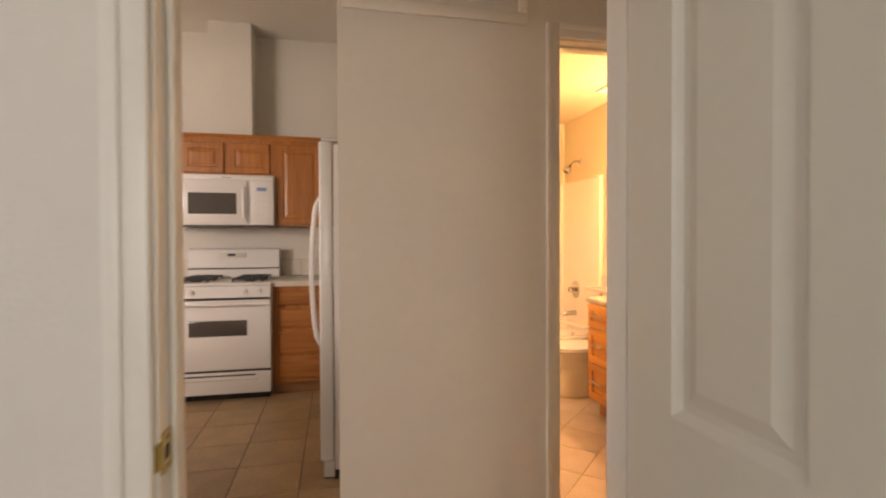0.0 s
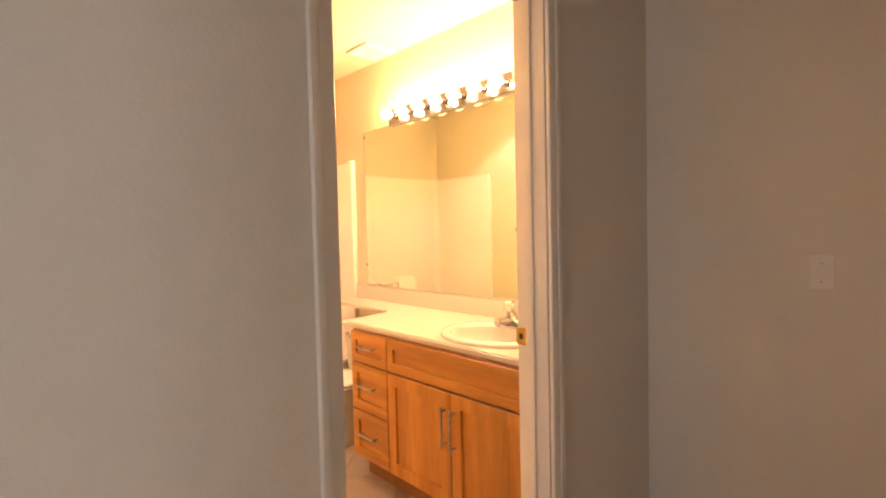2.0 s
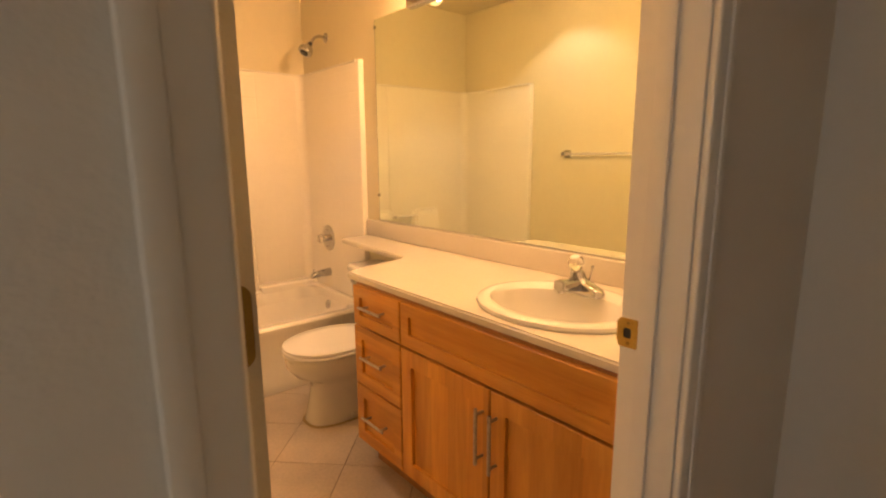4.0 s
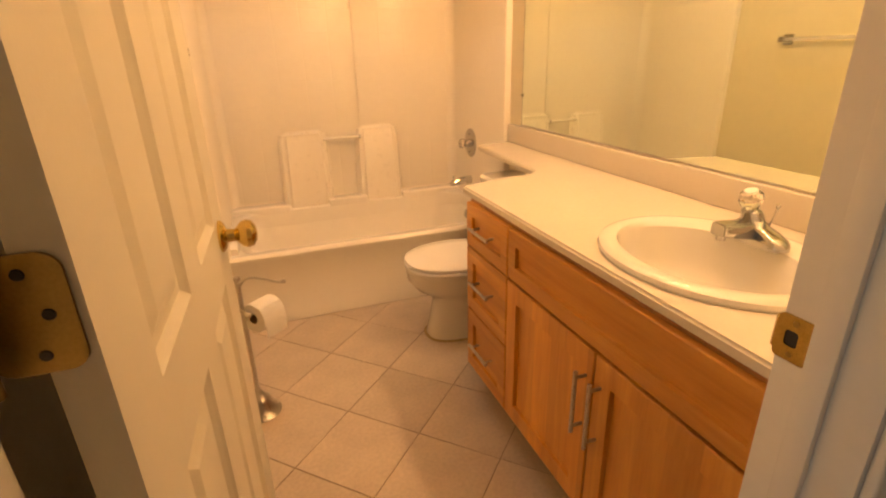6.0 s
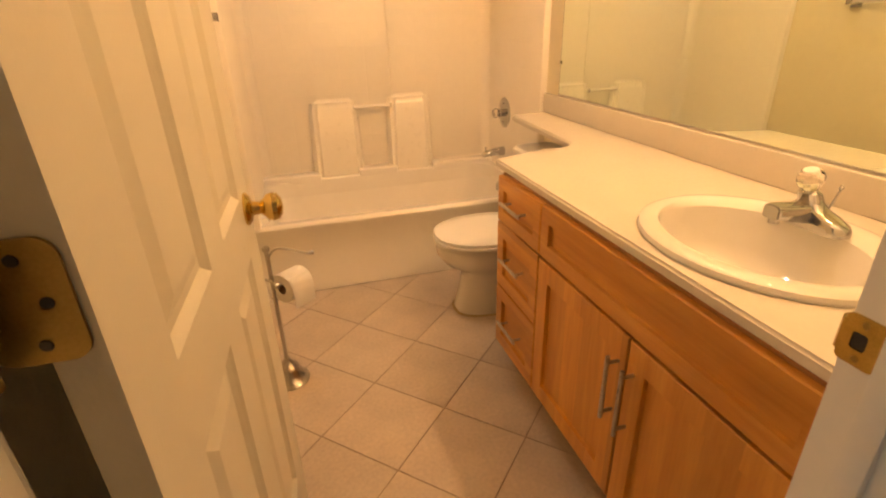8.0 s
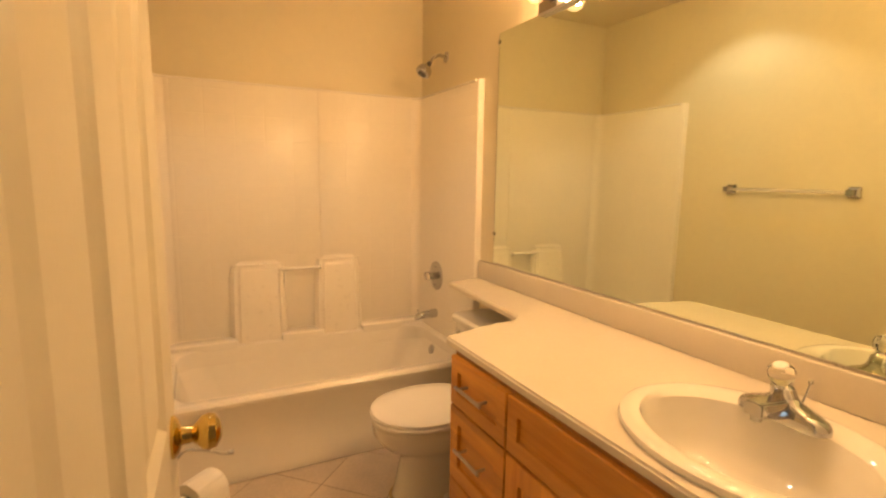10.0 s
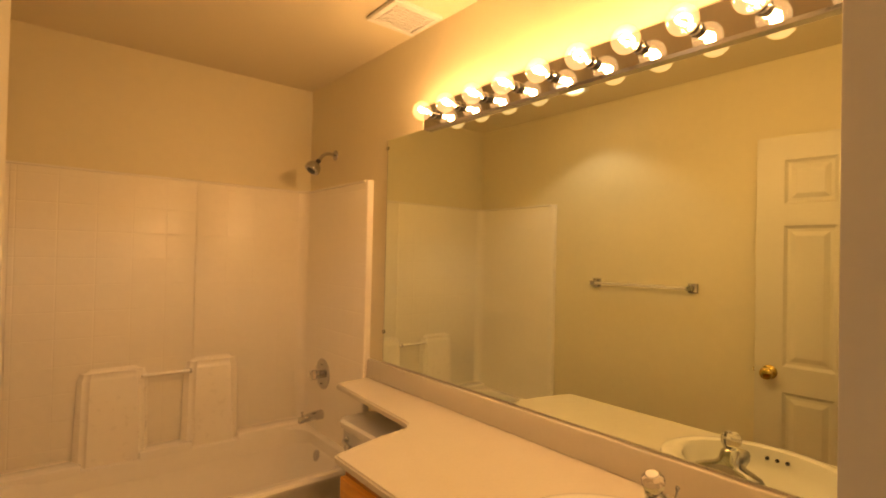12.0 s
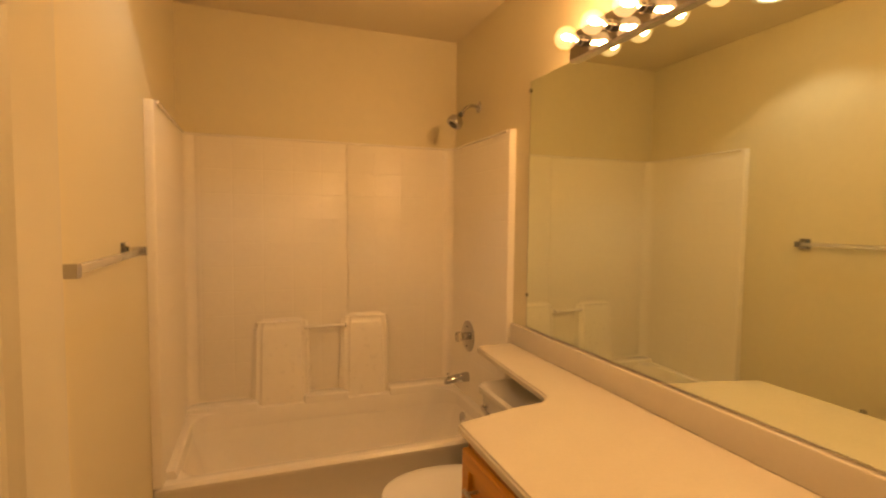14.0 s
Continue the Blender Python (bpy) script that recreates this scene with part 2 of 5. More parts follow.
def tile_relief(m, size, strength):
    """Moulded square pattern in the surface of a panel, seen in x-z and y-z."""
    nt = m.node_tree
    b = nt.nodes["Principled BSDF"]
    tc = nt.nodes.new("ShaderNodeTexCoord")
    sep, comb, add = nt.nodes.new("ShaderNodeSeparateXYZ"), nt.nodes.new("ShaderNodeCombineXYZ"), nt.nodes.new("ShaderNodeMath")
    nt.links.new(tc.outputs["Object"], sep.inputs[0])
    nt.links.new(sep.outputs["X"], add.inputs[0])
    nt.links.new(sep.outputs["Y"], add.inputs[1])
    nt.links.new(add.outputs[0], comb.inputs["X"])
    nt.links.new(sep.outputs["Z"], comb.inputs["Y"])
    br = nt.nodes.new("ShaderNodeTexBrick")
    br.offset = 0.0
    br.inputs["Scale"].default_value = 1.0
    br.inputs["Brick Width"].default_value, br.inputs["Row Height"].default_value = size * 1.18, size
    br.inputs["Mortar Size"].default_value, br.inputs["Mortar Smooth"].default_value = 0.0038, 1.0
    nt.links.new(comb.outputs[0], br.inputs["Vector"])
    bp = nt.nodes.new("ShaderNodeBump")
    bp.invert = True
    bp.inputs["Strength"].default_value, bp.inputs["Distance"].default_value = strength, 0.0025
    nt.links.new(br.outputs["Fac"], bp.inputs["Height"])
    wave, soft = nt.nodes.new("ShaderNodeTexNoise"), nt.nodes.new("ShaderNodeBump")
    wave.inputs["Scale"].default_value, wave.inputs["Detail"].default_value = 26, 2
    soft.inputs["Strength"].default_value, soft.inputs["Distance"].default_value = 0.16, 0.004
    nt.links.new(tc.outputs["Object"], wave.inputs["Vector"])
    nt.links.new(wave.outputs["Fac"], soft.inputs["Height"])
    nt.links.new(bp.outputs[0], soft.inputs["Normal"])
    nt.links.new(soft.outputs[0], b.inputs["Normal"])


SURROUND = material("moulded_surround", (0.87, 0.82, 0.735), 0.32, vary=0.02, scale=3, coat=0.06)
tile_relief(SURROUND, 0.126, 0.4)

MOULDED = material("moulded_plain", (0.87, 0.82, 0.735), 0.30, vary=0.02, scale=3, coat=0.08)

# ---- mesh helpers ----


def box(bm, x0, x1, y0, y1, z0, z1, bevel=0.0, seg=2):
    g = bmesh.ops.create_cube(bm, size=1)
    bmesh.ops.transform(bm, verts=g["verts"], matrix=Matrix.LocRotScale(((x0 + x1) / 2, (y0 + y1) / 2, (z0 + z1) / 2), None, (abs(x1 - x0), abs(y1 - y0), abs(z1 - z0))))
    if bevel:
        es = list({e for v in g["verts"] for e in v.link_edges})
        bmesh.ops.bevel(bm, geom=es, offset=bevel, segments=seg, profile=0.5, affect="EDGES")
    return bm


def boxm(*a, bevel=0.0, seg=2):
    return box(bmesh.new(), *a, bevel=bevel, seg=seg)


def loft(bm, loops, cap0=True, cap1=True):
    rows = [[bm.verts.new(p) for p in l] for l in loops]
    n = len(rows[0])
    for a, b in zip(rows, rows[1:]):
        for i in range(n):
            j = (i + 1) % n
            bm.faces.new((a[i], a[j], b[j], b[i]))
    if cap0:
        bm.faces.new(rows[0][::-1])
    if cap1:
        bm.faces.new(rows[-1])
    return bm


def rrect(cx, cy, hx, hy, r, z, n=6):
    pts = []
    for k, (sx, sy) in enumerate(((1, 1), (-1, 1), (-1, -1), (1, -1))):
        for i in range(n + 1):
            a = radians(90 * k + 90 * i / n)
            pts.append((cx + sx * (hx - r) + r * math.cos(a), cy + sy * (hy - r) + r * math.sin(a), z))
    return pts


def oval(cx, cy, hx, hy, z, n=40, square=2.0, front=0.0):
    """front > 0 draws the -x end out to a longer curve."""
    pts = []
    for i in range(n):
        a = 2 * math.pi * i / n
        c, s = math.cos(a), math.sin(a)
        x = math.copysign(abs(c) ** (2 / square), c) * hx
        y = math.copysign(abs(s) ** (2 / square), s) * hy
        if c < 0:
            x *= 1 + front
        pts.append((cx + x, cy + y, z))
    return pts


def lathe(bm, profile, m=None, n=24):
    """profile: (radius, height) pairs, turned about z, then moved by m."""
    m = m or Matrix()
    loops = [[m @ Vector((r * math.cos(2 * math.pi * i / n), r * math.sin(2 * math.pi * i / n), z)) for i in range(n)] for r, z in profile]
    return loft(bm, loops)


def aim(a, b):
    """A pose at a whose z axis runs to b."""
    return Matrix.Translation(a) @ (Vector(b) - Vector(a)).to_track_quat("Z", "Y").to_matrix().to_4x4()


def rod(bm, a, b, r, n=12, r2=None):
    d = (Vector(b) - Vector(a)).length
    return lathe(bm, [(r, 0), (r2 or r, d)], aim(a, b), n)


def tube(bm, pts, r, n=10):
    """A round tube along a line of points; r is a number or one radius a point."""
    pts = [Vector(p) for p in pts]
    loops, up = [], None
    for i, p in enumerate(pts):
        d = (pts[min(i + 1, len(pts) - 1)] - pts[max(i - 1, 0)]).normalized()
        if up is None:
            up = d.orthogonal().normalized()
        up = (up - d * up.dot(d)).normalized()
        side = d.cross(up)
        rad = r[i] if isinstance(r, (list, tuple)) else r
        loops.append([p + (up * math.cos(2 * math.pi * k / n) + side * math.sin(2 * math.pi * k / n)) * rad for k in range(n)])
    return loft(bm, loops)


def bend(pts, steps=6):
    """A smooth line through points (Catmull-Rom)."""
    P = [Vector(p) for p in pts]
    P = [2 * P[0] - P[1]] + P + [2 * P[-1] - P[-2]]
    out = []
    for i in range(1, len(P) - 2):
        a, b, c, d = P[i - 1:i + 3]
        for k in range(steps):
            t = k / steps
            out.append(0.5 * (2 * b + (c - a) * t + (2 * a - 5 * b + 4 * c - d) * t * t + (3 * b - a - 3 * c + d) * t ** 3))
    return out + [P[-2]]


def prism(bm, outline, z0, z1, chamfer=0.0):
    """An upright slab over a flat outline of (x, y)."""
    c = Vector((sum(p[0] for p in outline) / len(outline), sum(p[1] for p in outline) / len(outline)))
    def inset(d):
        return [tuple(Vector(p[:2]) + (c - Vector(p[:2])).normalized() * d) for p in outline]
    loops = [[(*p[:2], z0) for p in outline]]
    if chamfer:
        loops += [[(*p[:2], z1 - chamfer) for p in outline], [(*p, z1) for p in inset(chamfer)]]
    else:
        loops += [[(*p[:2], z1) for p in outline]]
    return loft(bm, loops)


def mesh_of(name, bm, mat, smooth=True):
    bmesh.ops.recalc_face_normals(bm, faces=bm.faces)
    me = bpy.data.meshes.new(name)
    bm.to_mesh(me)
    bm.free()
    me.materials.append(mat)
    if smooth:
        for p in me.polygons:
            p.use_smooth = True
        me.set_sharp_from_angle(angle=radians(35))
    return me


def part(name, bm, mat, parent=None, label="", smooth=True):
    ob = new(name, mesh_of(name, bm, mat, smooth))
    if parent is not None:
        ob.parent = parent
    if label:
        ob["label"] = label
    return ob


def thing(name, label, category, group="", m=None, kind=""):
    ob = new(name)
    ob.empty_display_size = 0.1
    if m is not None:
        ob.matrix_world = m
    return tagged(ob, label, category, group, kind)


def structure(name, bm, mat, label, category="wall", smooth=False):
    return tagged(part(name, bm, mat, None, "", smooth), label, category, kind="structure")


# ---- plan ----
LX, BY, DY0, DY1 = -1.50, 3.0, 0.088, 0.208      # bath: side wall, end wall, door wall faces
JL, JR = -1.450, -0.702                        # bath door opening
HY0, HY1 = -1.04, -0.92                        # bedroom wall faces
BL, BR = -2.582, -1.834                        # bedroom door opening
HEAD = 2.03
EX = 0.0                                     # end of the hall
WE = -2.331                                    # free end of the hall wall
H = 2.44

# ---- large structure ----
structure("wall_mirror", boxm(0, 0.12, DY0, BY + 0.12, 0, H), BATHWALL, "warm white painted bathroom wall behind the mirror")
structure("wall_end", boxm(LX - 0.12, 0, BY, BY + 0.12, 0, H), BATHWALL, "warm white painted wall over the bathtub")
structure("wall_side", boxm(LX - 0.12, LX, DY1, BY, 0, H), BATHWALL, "warm white painted bathroom side wall")
bm = bmesh.new()
box(bm, WE, JL - 0.02, DY0, DY1, 0, H)
box(bm, JR + 0.02, 0, DY0, DY1, 0, H)
box(bm, JL - 0.02, JR + 0.02, DY0, DY1, HEAD + 0.02, H)
structure("wall_door", bm, WALL, "off-white painted wall with the bathroom doorway")
structure("wall_hall_end", boxm(EX, EX + 0.12, HY1, DY0, 0, H), WALL, "off-white painted end wall of the hall")
bm = bmesh.new()
box(bm, -6.5, -6.3, HY0, HY1, 0, 3.2)
box(bm, -4.9, BL - 0.02, HY0, HY1, 0, 3.2)
box(bm, -6.3, -4.9, HY0, HY1, 0, 0.9)
box(bm, -6.3, -4.9, HY0, HY1, 2.2, 3.2)
box(bm, BR + 0.02, 0.3, HY0, HY1, 0, 3.2)
box(bm, BL - 0.02, BR + 0.02, HY0, HY1, HEAD + 0.02, 3.2)
structure("wall_bedroom", bm, WALL, "off-white painted wall with the bedroom doorway")
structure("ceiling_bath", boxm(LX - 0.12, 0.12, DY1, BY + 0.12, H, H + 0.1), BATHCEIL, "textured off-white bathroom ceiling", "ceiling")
structure("ceiling_hall", boxm(-6.5, 0.12, HY1, DY1, H, H + 0.1), CEIL, "off-white hall ceiling", "ceiling")
structure("ceiling_kitchen_low", boxm(-6.5, LX - 0.12, DY1, 0.78, H, H + 0.1), CEIL, "low off-white ceiling before the kitchen", "ceiling")
structure("ceiling_kitchen", boxm(-6.6, LX - 0.12, 0.66, 3.17, 3.10, 3.2), CEIL, "high off-white kitchen ceiling", "ceiling")
structure("wall_over_kitchen", boxm(-6.5, LX - 0.12, 0.66, 0.78, H + 0.1, 3.1), WALL, "off-white painted wall above the low ceiling")
structure("wall_kitchen_back", boxm(-6.6, LX - 0.12, 3.05, 3.17, 0, 3.1), WALL, "off-white painted kitchen wall")
structure("wall_kitchen_side", boxm(LX - 0.12, LX - 0.0, DY1, BY + 0.17, H + 0.1, 3.1), WALL, "off-white upper wall beside the kitchen")
bm = bmesh.new()
box(bm, -6.62, -6.5, HY0, 3.05, 0, 3.2)
structure("wall_kitchen_far", bm, WALL, "off-white far wall of the kitchen")
# out of view: closes the bedroom and holds two of the daylight windows
bm = bmesh.new()
box(bm, -4.6, -3.45, -4.72, -4.6, 0, H)
box(bm, -1.95, 0.3, -4.72, -4.6, 0, H)
box(bm, -3.45, -1.95, -4.72, -4.6, 0, 0.95)
box(bm, -3.45, -1.95, -4.72, -4.6, 2.15, H)
box(bm, -4.72, -4.6, -4.72, -3.05, 0, H)
box(bm, -4.72, -4.6, -2.05, HY0, 0, H)
box(bm, -4.72, -4.6, -3.05, -2.05, 0, 0.95)
box(bm, -4.72, -4.6, -3.05, -2.05, 2.15, H)
box(bm, 0.3, 0.42, -4.72, HY1, 0, H)
structure("wall_bedroom_window", bm, WALL, "unseen off-white bedroom walls holding daylight windows")
structure("ceiling_bedroom", boxm(-4.72, 0.42, -4.72, HY0, H, H + 0.1), CEIL, "off-white bedroom ceiling", "ceiling")
structure("floor_bedroom", boxm(-4.72, 0.42, -4.72, -0.98, -0.1, -0.003), CARPET, "beige bedroom carpet", "floor")
structure("ground", boxm(-400, 400, -400, 400, -0.3, -0.15), material("dry_ground", (0.2, 0.18, 0.13), 0.95, vary=0.3, scale=0.4), "dry bare ground outside the house", "ground")
FLOOR_BATH = structure("floor_bath", boxm(LX, 0, DY0, 2.3, -0.1, -0.0025), GROUT, "beige-grey bathroom floor tiles laid diagonally", "floor")
FLOOR_KITCHEN = structure("floor_kitchen", boxm(-6.5, LX - 0.12, -0.98, 3.05, -0.1, -0.003), GROUT, "brown mottled ceramic kitchen floor tiles", "floor")
structure("floor_hall", boxm(LX - 0.12, 0.12, -0.98, DY0, -0.1, -0.0), KTILE, "brown mottled hall floor", "floor")
bm = bmesh.new()
box(bm, WE, JL - 0.08, DY0 - 0.012, DY0, 0, 0.085, 0.003)
box(bm, JR + 0.08, EX, DY0 - 0.012, DY0, 0, 0.085, 0.003)
box(bm, EX - 0.012, EX, HY1, DY0 - 0.012, 0, 0.085, 0.003)
structure("baseboard_hall", bm, TRIM, "white painted hall baseboard", "baseboard")
bm = bmesh.new()
box(bm, LX, LX + 0.012, DY1, 2.24, 0, 0.085, 0.003)
structure("baseboard_bath", bm, TRIM, "white painted bathroom baseboard", "baseboard")


def window_unit(name, m, w, h):
    """A two-pane window in an opening; local x across, z up, y through the wall."""
    ob = thing(name, "white framed window out of view, clear glass panes", "window", m=m, kind="structure")
    fr = bmesh.new()
    for x0, x1, z0, z1 in ((-w / 2, w / 2, 0, 0.05), (-w / 2, w / 2, h - 0.05, h), (-w / 2, -w / 2 + 0.05, 0.05, h - 0.05), (w / 2 - 0.05, w / 2, 0.05, h - 0.05), (-0.025, 0.025, 0.05, h - 0.05)):
        box(fr, x0, x1, -0.03, 0.03, z0, z1, 0.004)
    part("window_frame", fr, TRIM, ob)
    for s in (-1, 1):
        p = part("pane", boxm(*sorted((s * 0.025, s * (w / 2 - 0.05))), -0.003, 0.003, 0.05, h - 0.05), PANE, ob)
        p.visible_shadow = False


PANE = glass("window_glass", (1, 1, 1), 0.0, 1.02)
# the first two windows are added out of view to house fill lamps
window_unit("unseen_window_1", pose(-5.6, -1.0, 0.9), 1.4, 1.3)
window_unit("unseen_window_2", pose(-2.7, -4.67, 0.95), 1.5, 1.2)
window_unit("window_3", pose(-4.67, -2.55, 0.95, 0, 0, 90), 1.0, 1.2)

# ---- doors ----


def panel_door(ob, w, h, t, mat):
    """A six-panel slab: hinge edge at x = 0, faces at y = 0 and y = t."""
    xs = [0, 0.112, w / 2 - 0.05, w / 2 + 0.05, w - 0.112, w]
    zs = [0, 0.235, 0.835, 0.952, 1.60, 1.70, 1.905, h]
    bm = bmesh.new()
    for y, s in ((0, 1), (t, -1)):
        for i in range(5):
            for k in range(7):
                x0, x1, z0, z1 = xs[i], xs[i + 1], zs[k], zs[k + 1]
                ring = lambda d, dep: [(x0 + d, y + s * dep, z0 + d), (x1 - d, y + s * dep, z0 + d), (x1 - d, y + s * dep, z1 - d), (x0 + d, y + s * dep, z1 - d)]
                if i in (1, 3) and k in (1, 3, 5):
                    loft(bm, [ring(0, 0), ring(0.005, 0.004), ring(0.014, 0.010), ring(0.026, 0.010), ring(0.048, 0.003)], False, True)
                else:
                    bm.faces.new([bm.verts.new(p) for p in ring(0, 0)])
    for x in (0, w):
        bm.faces.new([bm.verts.new(p) for p in ((x, 0, 0), (x, t, 0), (x, t, h), (x, 0, h))])
    for z in (0, h):
        bm.faces.new([bm.verts.new(p) for p in ((0, 0, z), (w, 0, z), (w, t, z), (0, t, z))])
    bmesh.ops.remove_doubles(bm, verts=bm.verts, dist=0.0002)
    return part("slab", bm, mat, ob, smooth=False)


def knob_set(ob, w, t, z, mat):
    for s, y in ((-1, 0), (1, t)):
        bm = bmesh.new()
        lathe(bm, [(0.0325, 0), (0.0325, 0.004), (0.026, 0.010), (0.014, 0.014), (0.0125, 0.028), (0.017, 0.034), (0.026, 0.042), (0.0285, 0.052), (0.026, 0.062), (0.016, 0.069), (0.004, 0.071)],
              aim((w - 0.062, y, z), (w - 0.062, y + s, z)), 28)
        k = part("knob", bm, mat, ob, "round polished brass knob")
    part("latch", boxm(w - 0.001, w + 0.0015, t / 2 - 0.0125, t / 2 + 0.0125, z - 0.028, z + 0.028), mat, ob)
    part("latch_bolt", boxm(w, w + 0.010, t / 2 - 0.006, t / 2 + 0.006, z - 0.010, z + 0.010, bevel=0.003), mat, ob)


def hinge_leaf(parent, m, mat):
    """A rounded leaf with three screws: local x along the width, y out of the wood, z up."""
    bm = bmesh.new()
    pts = rrect(0, 0, 0.030, 0.045, 0.014, 0)
    loft(bm, [[m @ Vector((p[0], 0, p[1])) for p in pts], [m @ Vector((p[0], 0.003, p[1])) for p in pts]])
    leaf = part("hinge_leaf", bm, mat, parent, "aged brass hinge leaf")
    for x, z in ((0.004, 0.031), (0.014, 0.0), (0.004, -0.031)):
        bm = bmesh.new()
        lathe(bm, [(0.0045, 0), (0.0040, 0.0012), (0.001, 0.0012)], m @ aim((x, 0.003, z), (x, 1, z)), 12)
        part("screw", bm, BLACK, leaf)
    bm = bmesh.new()
    rod(bm, m @ Vector((-0.034, 0.004, -0.045)), m @ Vector((-0.034, 0.004, 0.045)), 0.0065)
    part("knuckle", bm, mat, leaf)
    return leaf


def doorway(name, x0, x1, y0, y1, label, inner, bare=None):
    """Jambs, stops and casings of an opening from x0 to x1 through a wall; inner: the face that the door shuts flush with."""
    ob = thing(name, label, "door frame", m=pose((x0 + x1) / 2, (y0 + y1) / 2, 0), kind="structure")
    inv = ob.matrix_world.inverted()
    def add(nm, bm):
        bmesh.ops.transform(bm, verts=bm.verts, matrix=inv)
        return part(nm, bm, TRIM, ob)
    add("jamb", boxm(x0 - 0.019, x0, y0, y1, 0, HEAD, bevel=0.002))
    add("jamb", boxm(x1, x1 + 0.019, y0, y1, 0, HEAD, bevel=0.002))
    add("head_jamb", boxm(x0 - 0.019, x1 + 0.019, y0, y1, HEAD, HEAD + 0.019, bevel=0.002))
    sgn = 1 if inner == y0 else -1
    s0, s1 = sorted((inner + sgn * 0.040, inner + sgn * 0.072))
    add("stop", boxm(x0, x0 + 0.011, s0, s1, 0, HEAD, bevel=0.003))
    add("stop", boxm(x1 - 0.011, x1, s0, s1, 0, HEAD, bevel=0.003))
    add("stop", boxm(x0 + 0.011, x1 - 0.011, s0, s1, HEAD - 0.011, HEAD, bevel=0.003))
    for y, s in ((y0, -1), (y1, 1)):
        for k, (a, b) in enumerate(((x0 - 0.062, x0 - 0.005), (x1 + 0.005, x1 + 0.062))):
            if (y, k) == bare:
                continue
            bm = bmesh.new()
            ya, yb = sorted((y, y + s * 0.015))
            box(bm, a, b, ya, yb, 0, HEAD + 0.062, 0.005, 3)
            o = (a, a + 0.022) if k == 0 else (b - 0.022, b)
            ya, yb = sorted((y + s * 0.015, y + s * 0.019))
            box(bm, *o, ya, yb, 0, HEAD + 0.062, 0.0018)
            add("casing", bm)
        bm = bmesh.new()
        ya, yb = sorted((y, y + s * 0.015))
        box(bm, x0 - 0.005, x1 + 0.005, ya, yb, HEAD + 0.005, HEAD + 0.062, 0.005, 3)
        ya, yb = sorted((y + s * 0.015, y + s * 0.019))
        box(bm, x0 - 0.005, x1 + 0.005, ya, yb, HEAD + 0.040, HEAD + 0.062, 0.0018)
        add("casing", bm)
    return ob


def strike_plate(parent, m):
    """Local x out of the jamb, y along the wall's depth, z up."""
    bm = bmesh.new()
    out, hole = rrect(0, 0, 0.021, 0.029, 0.007, 0), rrect(-0.002, 0, 0.008, 0.010, 0.004, 0)
    to = lambda pts, d: [m @ Vector((d, p[0], p[1])) for p in pts]
    loft(bm, [to(hole, 0.0005), to(hole, 0.003), to(out, 0.003), to(out, 0.0)], False, False)
    lip = [(0.003, -0.019), (0.0035, -0.022), (0.001, -0.0255), (-0.005, -0.028), (-0.010, -0.0285)]
    tongue = lip + [(x - 0.0018, y + 0.001) for x, y in reversed(lip)]
    loft(bm, [[m @ Vector((x, y, z)) for x, y in tongue] for z in (-0.019, 0.019)])
    sp = part("strike_plate", bm, WORNBRASS, parent, "worn brass strike plate")
    # thin black sheet for the dark of the hole; the jamb isn't cut
    part("strike_hole_shade", loft(bmesh.new(), [to(hole, 0.0002), to(hole, 0.0008)]), BLACK, sp)
    for z in (-0.0205, 0.0205):
        bm = bmesh.new()
        lathe(bm, [(0.004, 0), (0.0035, 0.001), (0.001, 0.001)], m @ aim((0.003, 0, z), (1, 0, z)), 12)
        part("screw", bm, OLDBRASS, sp)


def local(ob, m):
    return ob.matrix_world.inverted() @ m


frame_bath = doorway("door_1", JL, JR, DY0, DY1, "white painted bathroom door frame with brass strike plate", DY1, (DY1, 1))
bpy.context.view_layer.update()
strike_plate(frame_bath, local(frame_bath, Matrix.Translation((JR, DY1 - 0.018, 0.932)) @ pose(0, 0, 0, 0, 0, 180)))
for z in (0.25, 1.095, 1.80):
    hinge_leaf(frame_bath, local(frame_bath, Matrix.Translation((JL + 0.0005, DY1 - 0.028, z)) @ pose(0, 0, 0, 0, 0, -90)), OLDBRASS)
frame_bed = doorway("door_2", BL, BR, HY0, HY1, "white painted bedroom door frame", HY0)
bpy.context.view_layer.update()
strike_plate(frame_bed, local(frame_bed, Matrix.Translation((BL, HY0 + 0.022, 0.92))))
for z in (0.25, 1.06, 1.80):
    hinge_leaf(frame_bed, local(frame_bed, Matrix.Translation((BR - 0.0005, HY0 + 0.010, z)) @ pose(0, 0, 0, 0, 0, 90)), SATINBRASS)

bath_door = thing("interior_door", "open white six-panel bathroom door with brass knob", "door", m=pose(JL + 0.062, DY1 + 0.030, 0.008, 0, 0, 87.4))
panel_door(bath_door, 0.72, 2.015, 0.035, DOORPAINT)
knob_set(bath_door, 0.72, 0.035, 0.918, BRASS)
for z in (0.25, 1.095, 1.80):
    hinge_leaf(bath_door, Matrix.Translation((-0.0002, 0.036, z - 0.008)) @ Matrix(((0, -1, 0, 0), (-1, 0, 0, 0), (0, 0, -1, 0), (0, 0, 0, 1))), OLDBRASS)
bed_door = thing("interior_door", "open white six-panel bedroom door", "door", m=pose(BR - 0.038, HY0 - 0.006, 0.008, 0, 0, -91))
panel_door(bed_door, 0.755, 2.015, 0.035, DOORPAINT)
knob_set(bed_door, 0.755, 0.035, 0.912, BRASS)

# ---- bath: tub and surround ----
TY = 2.245
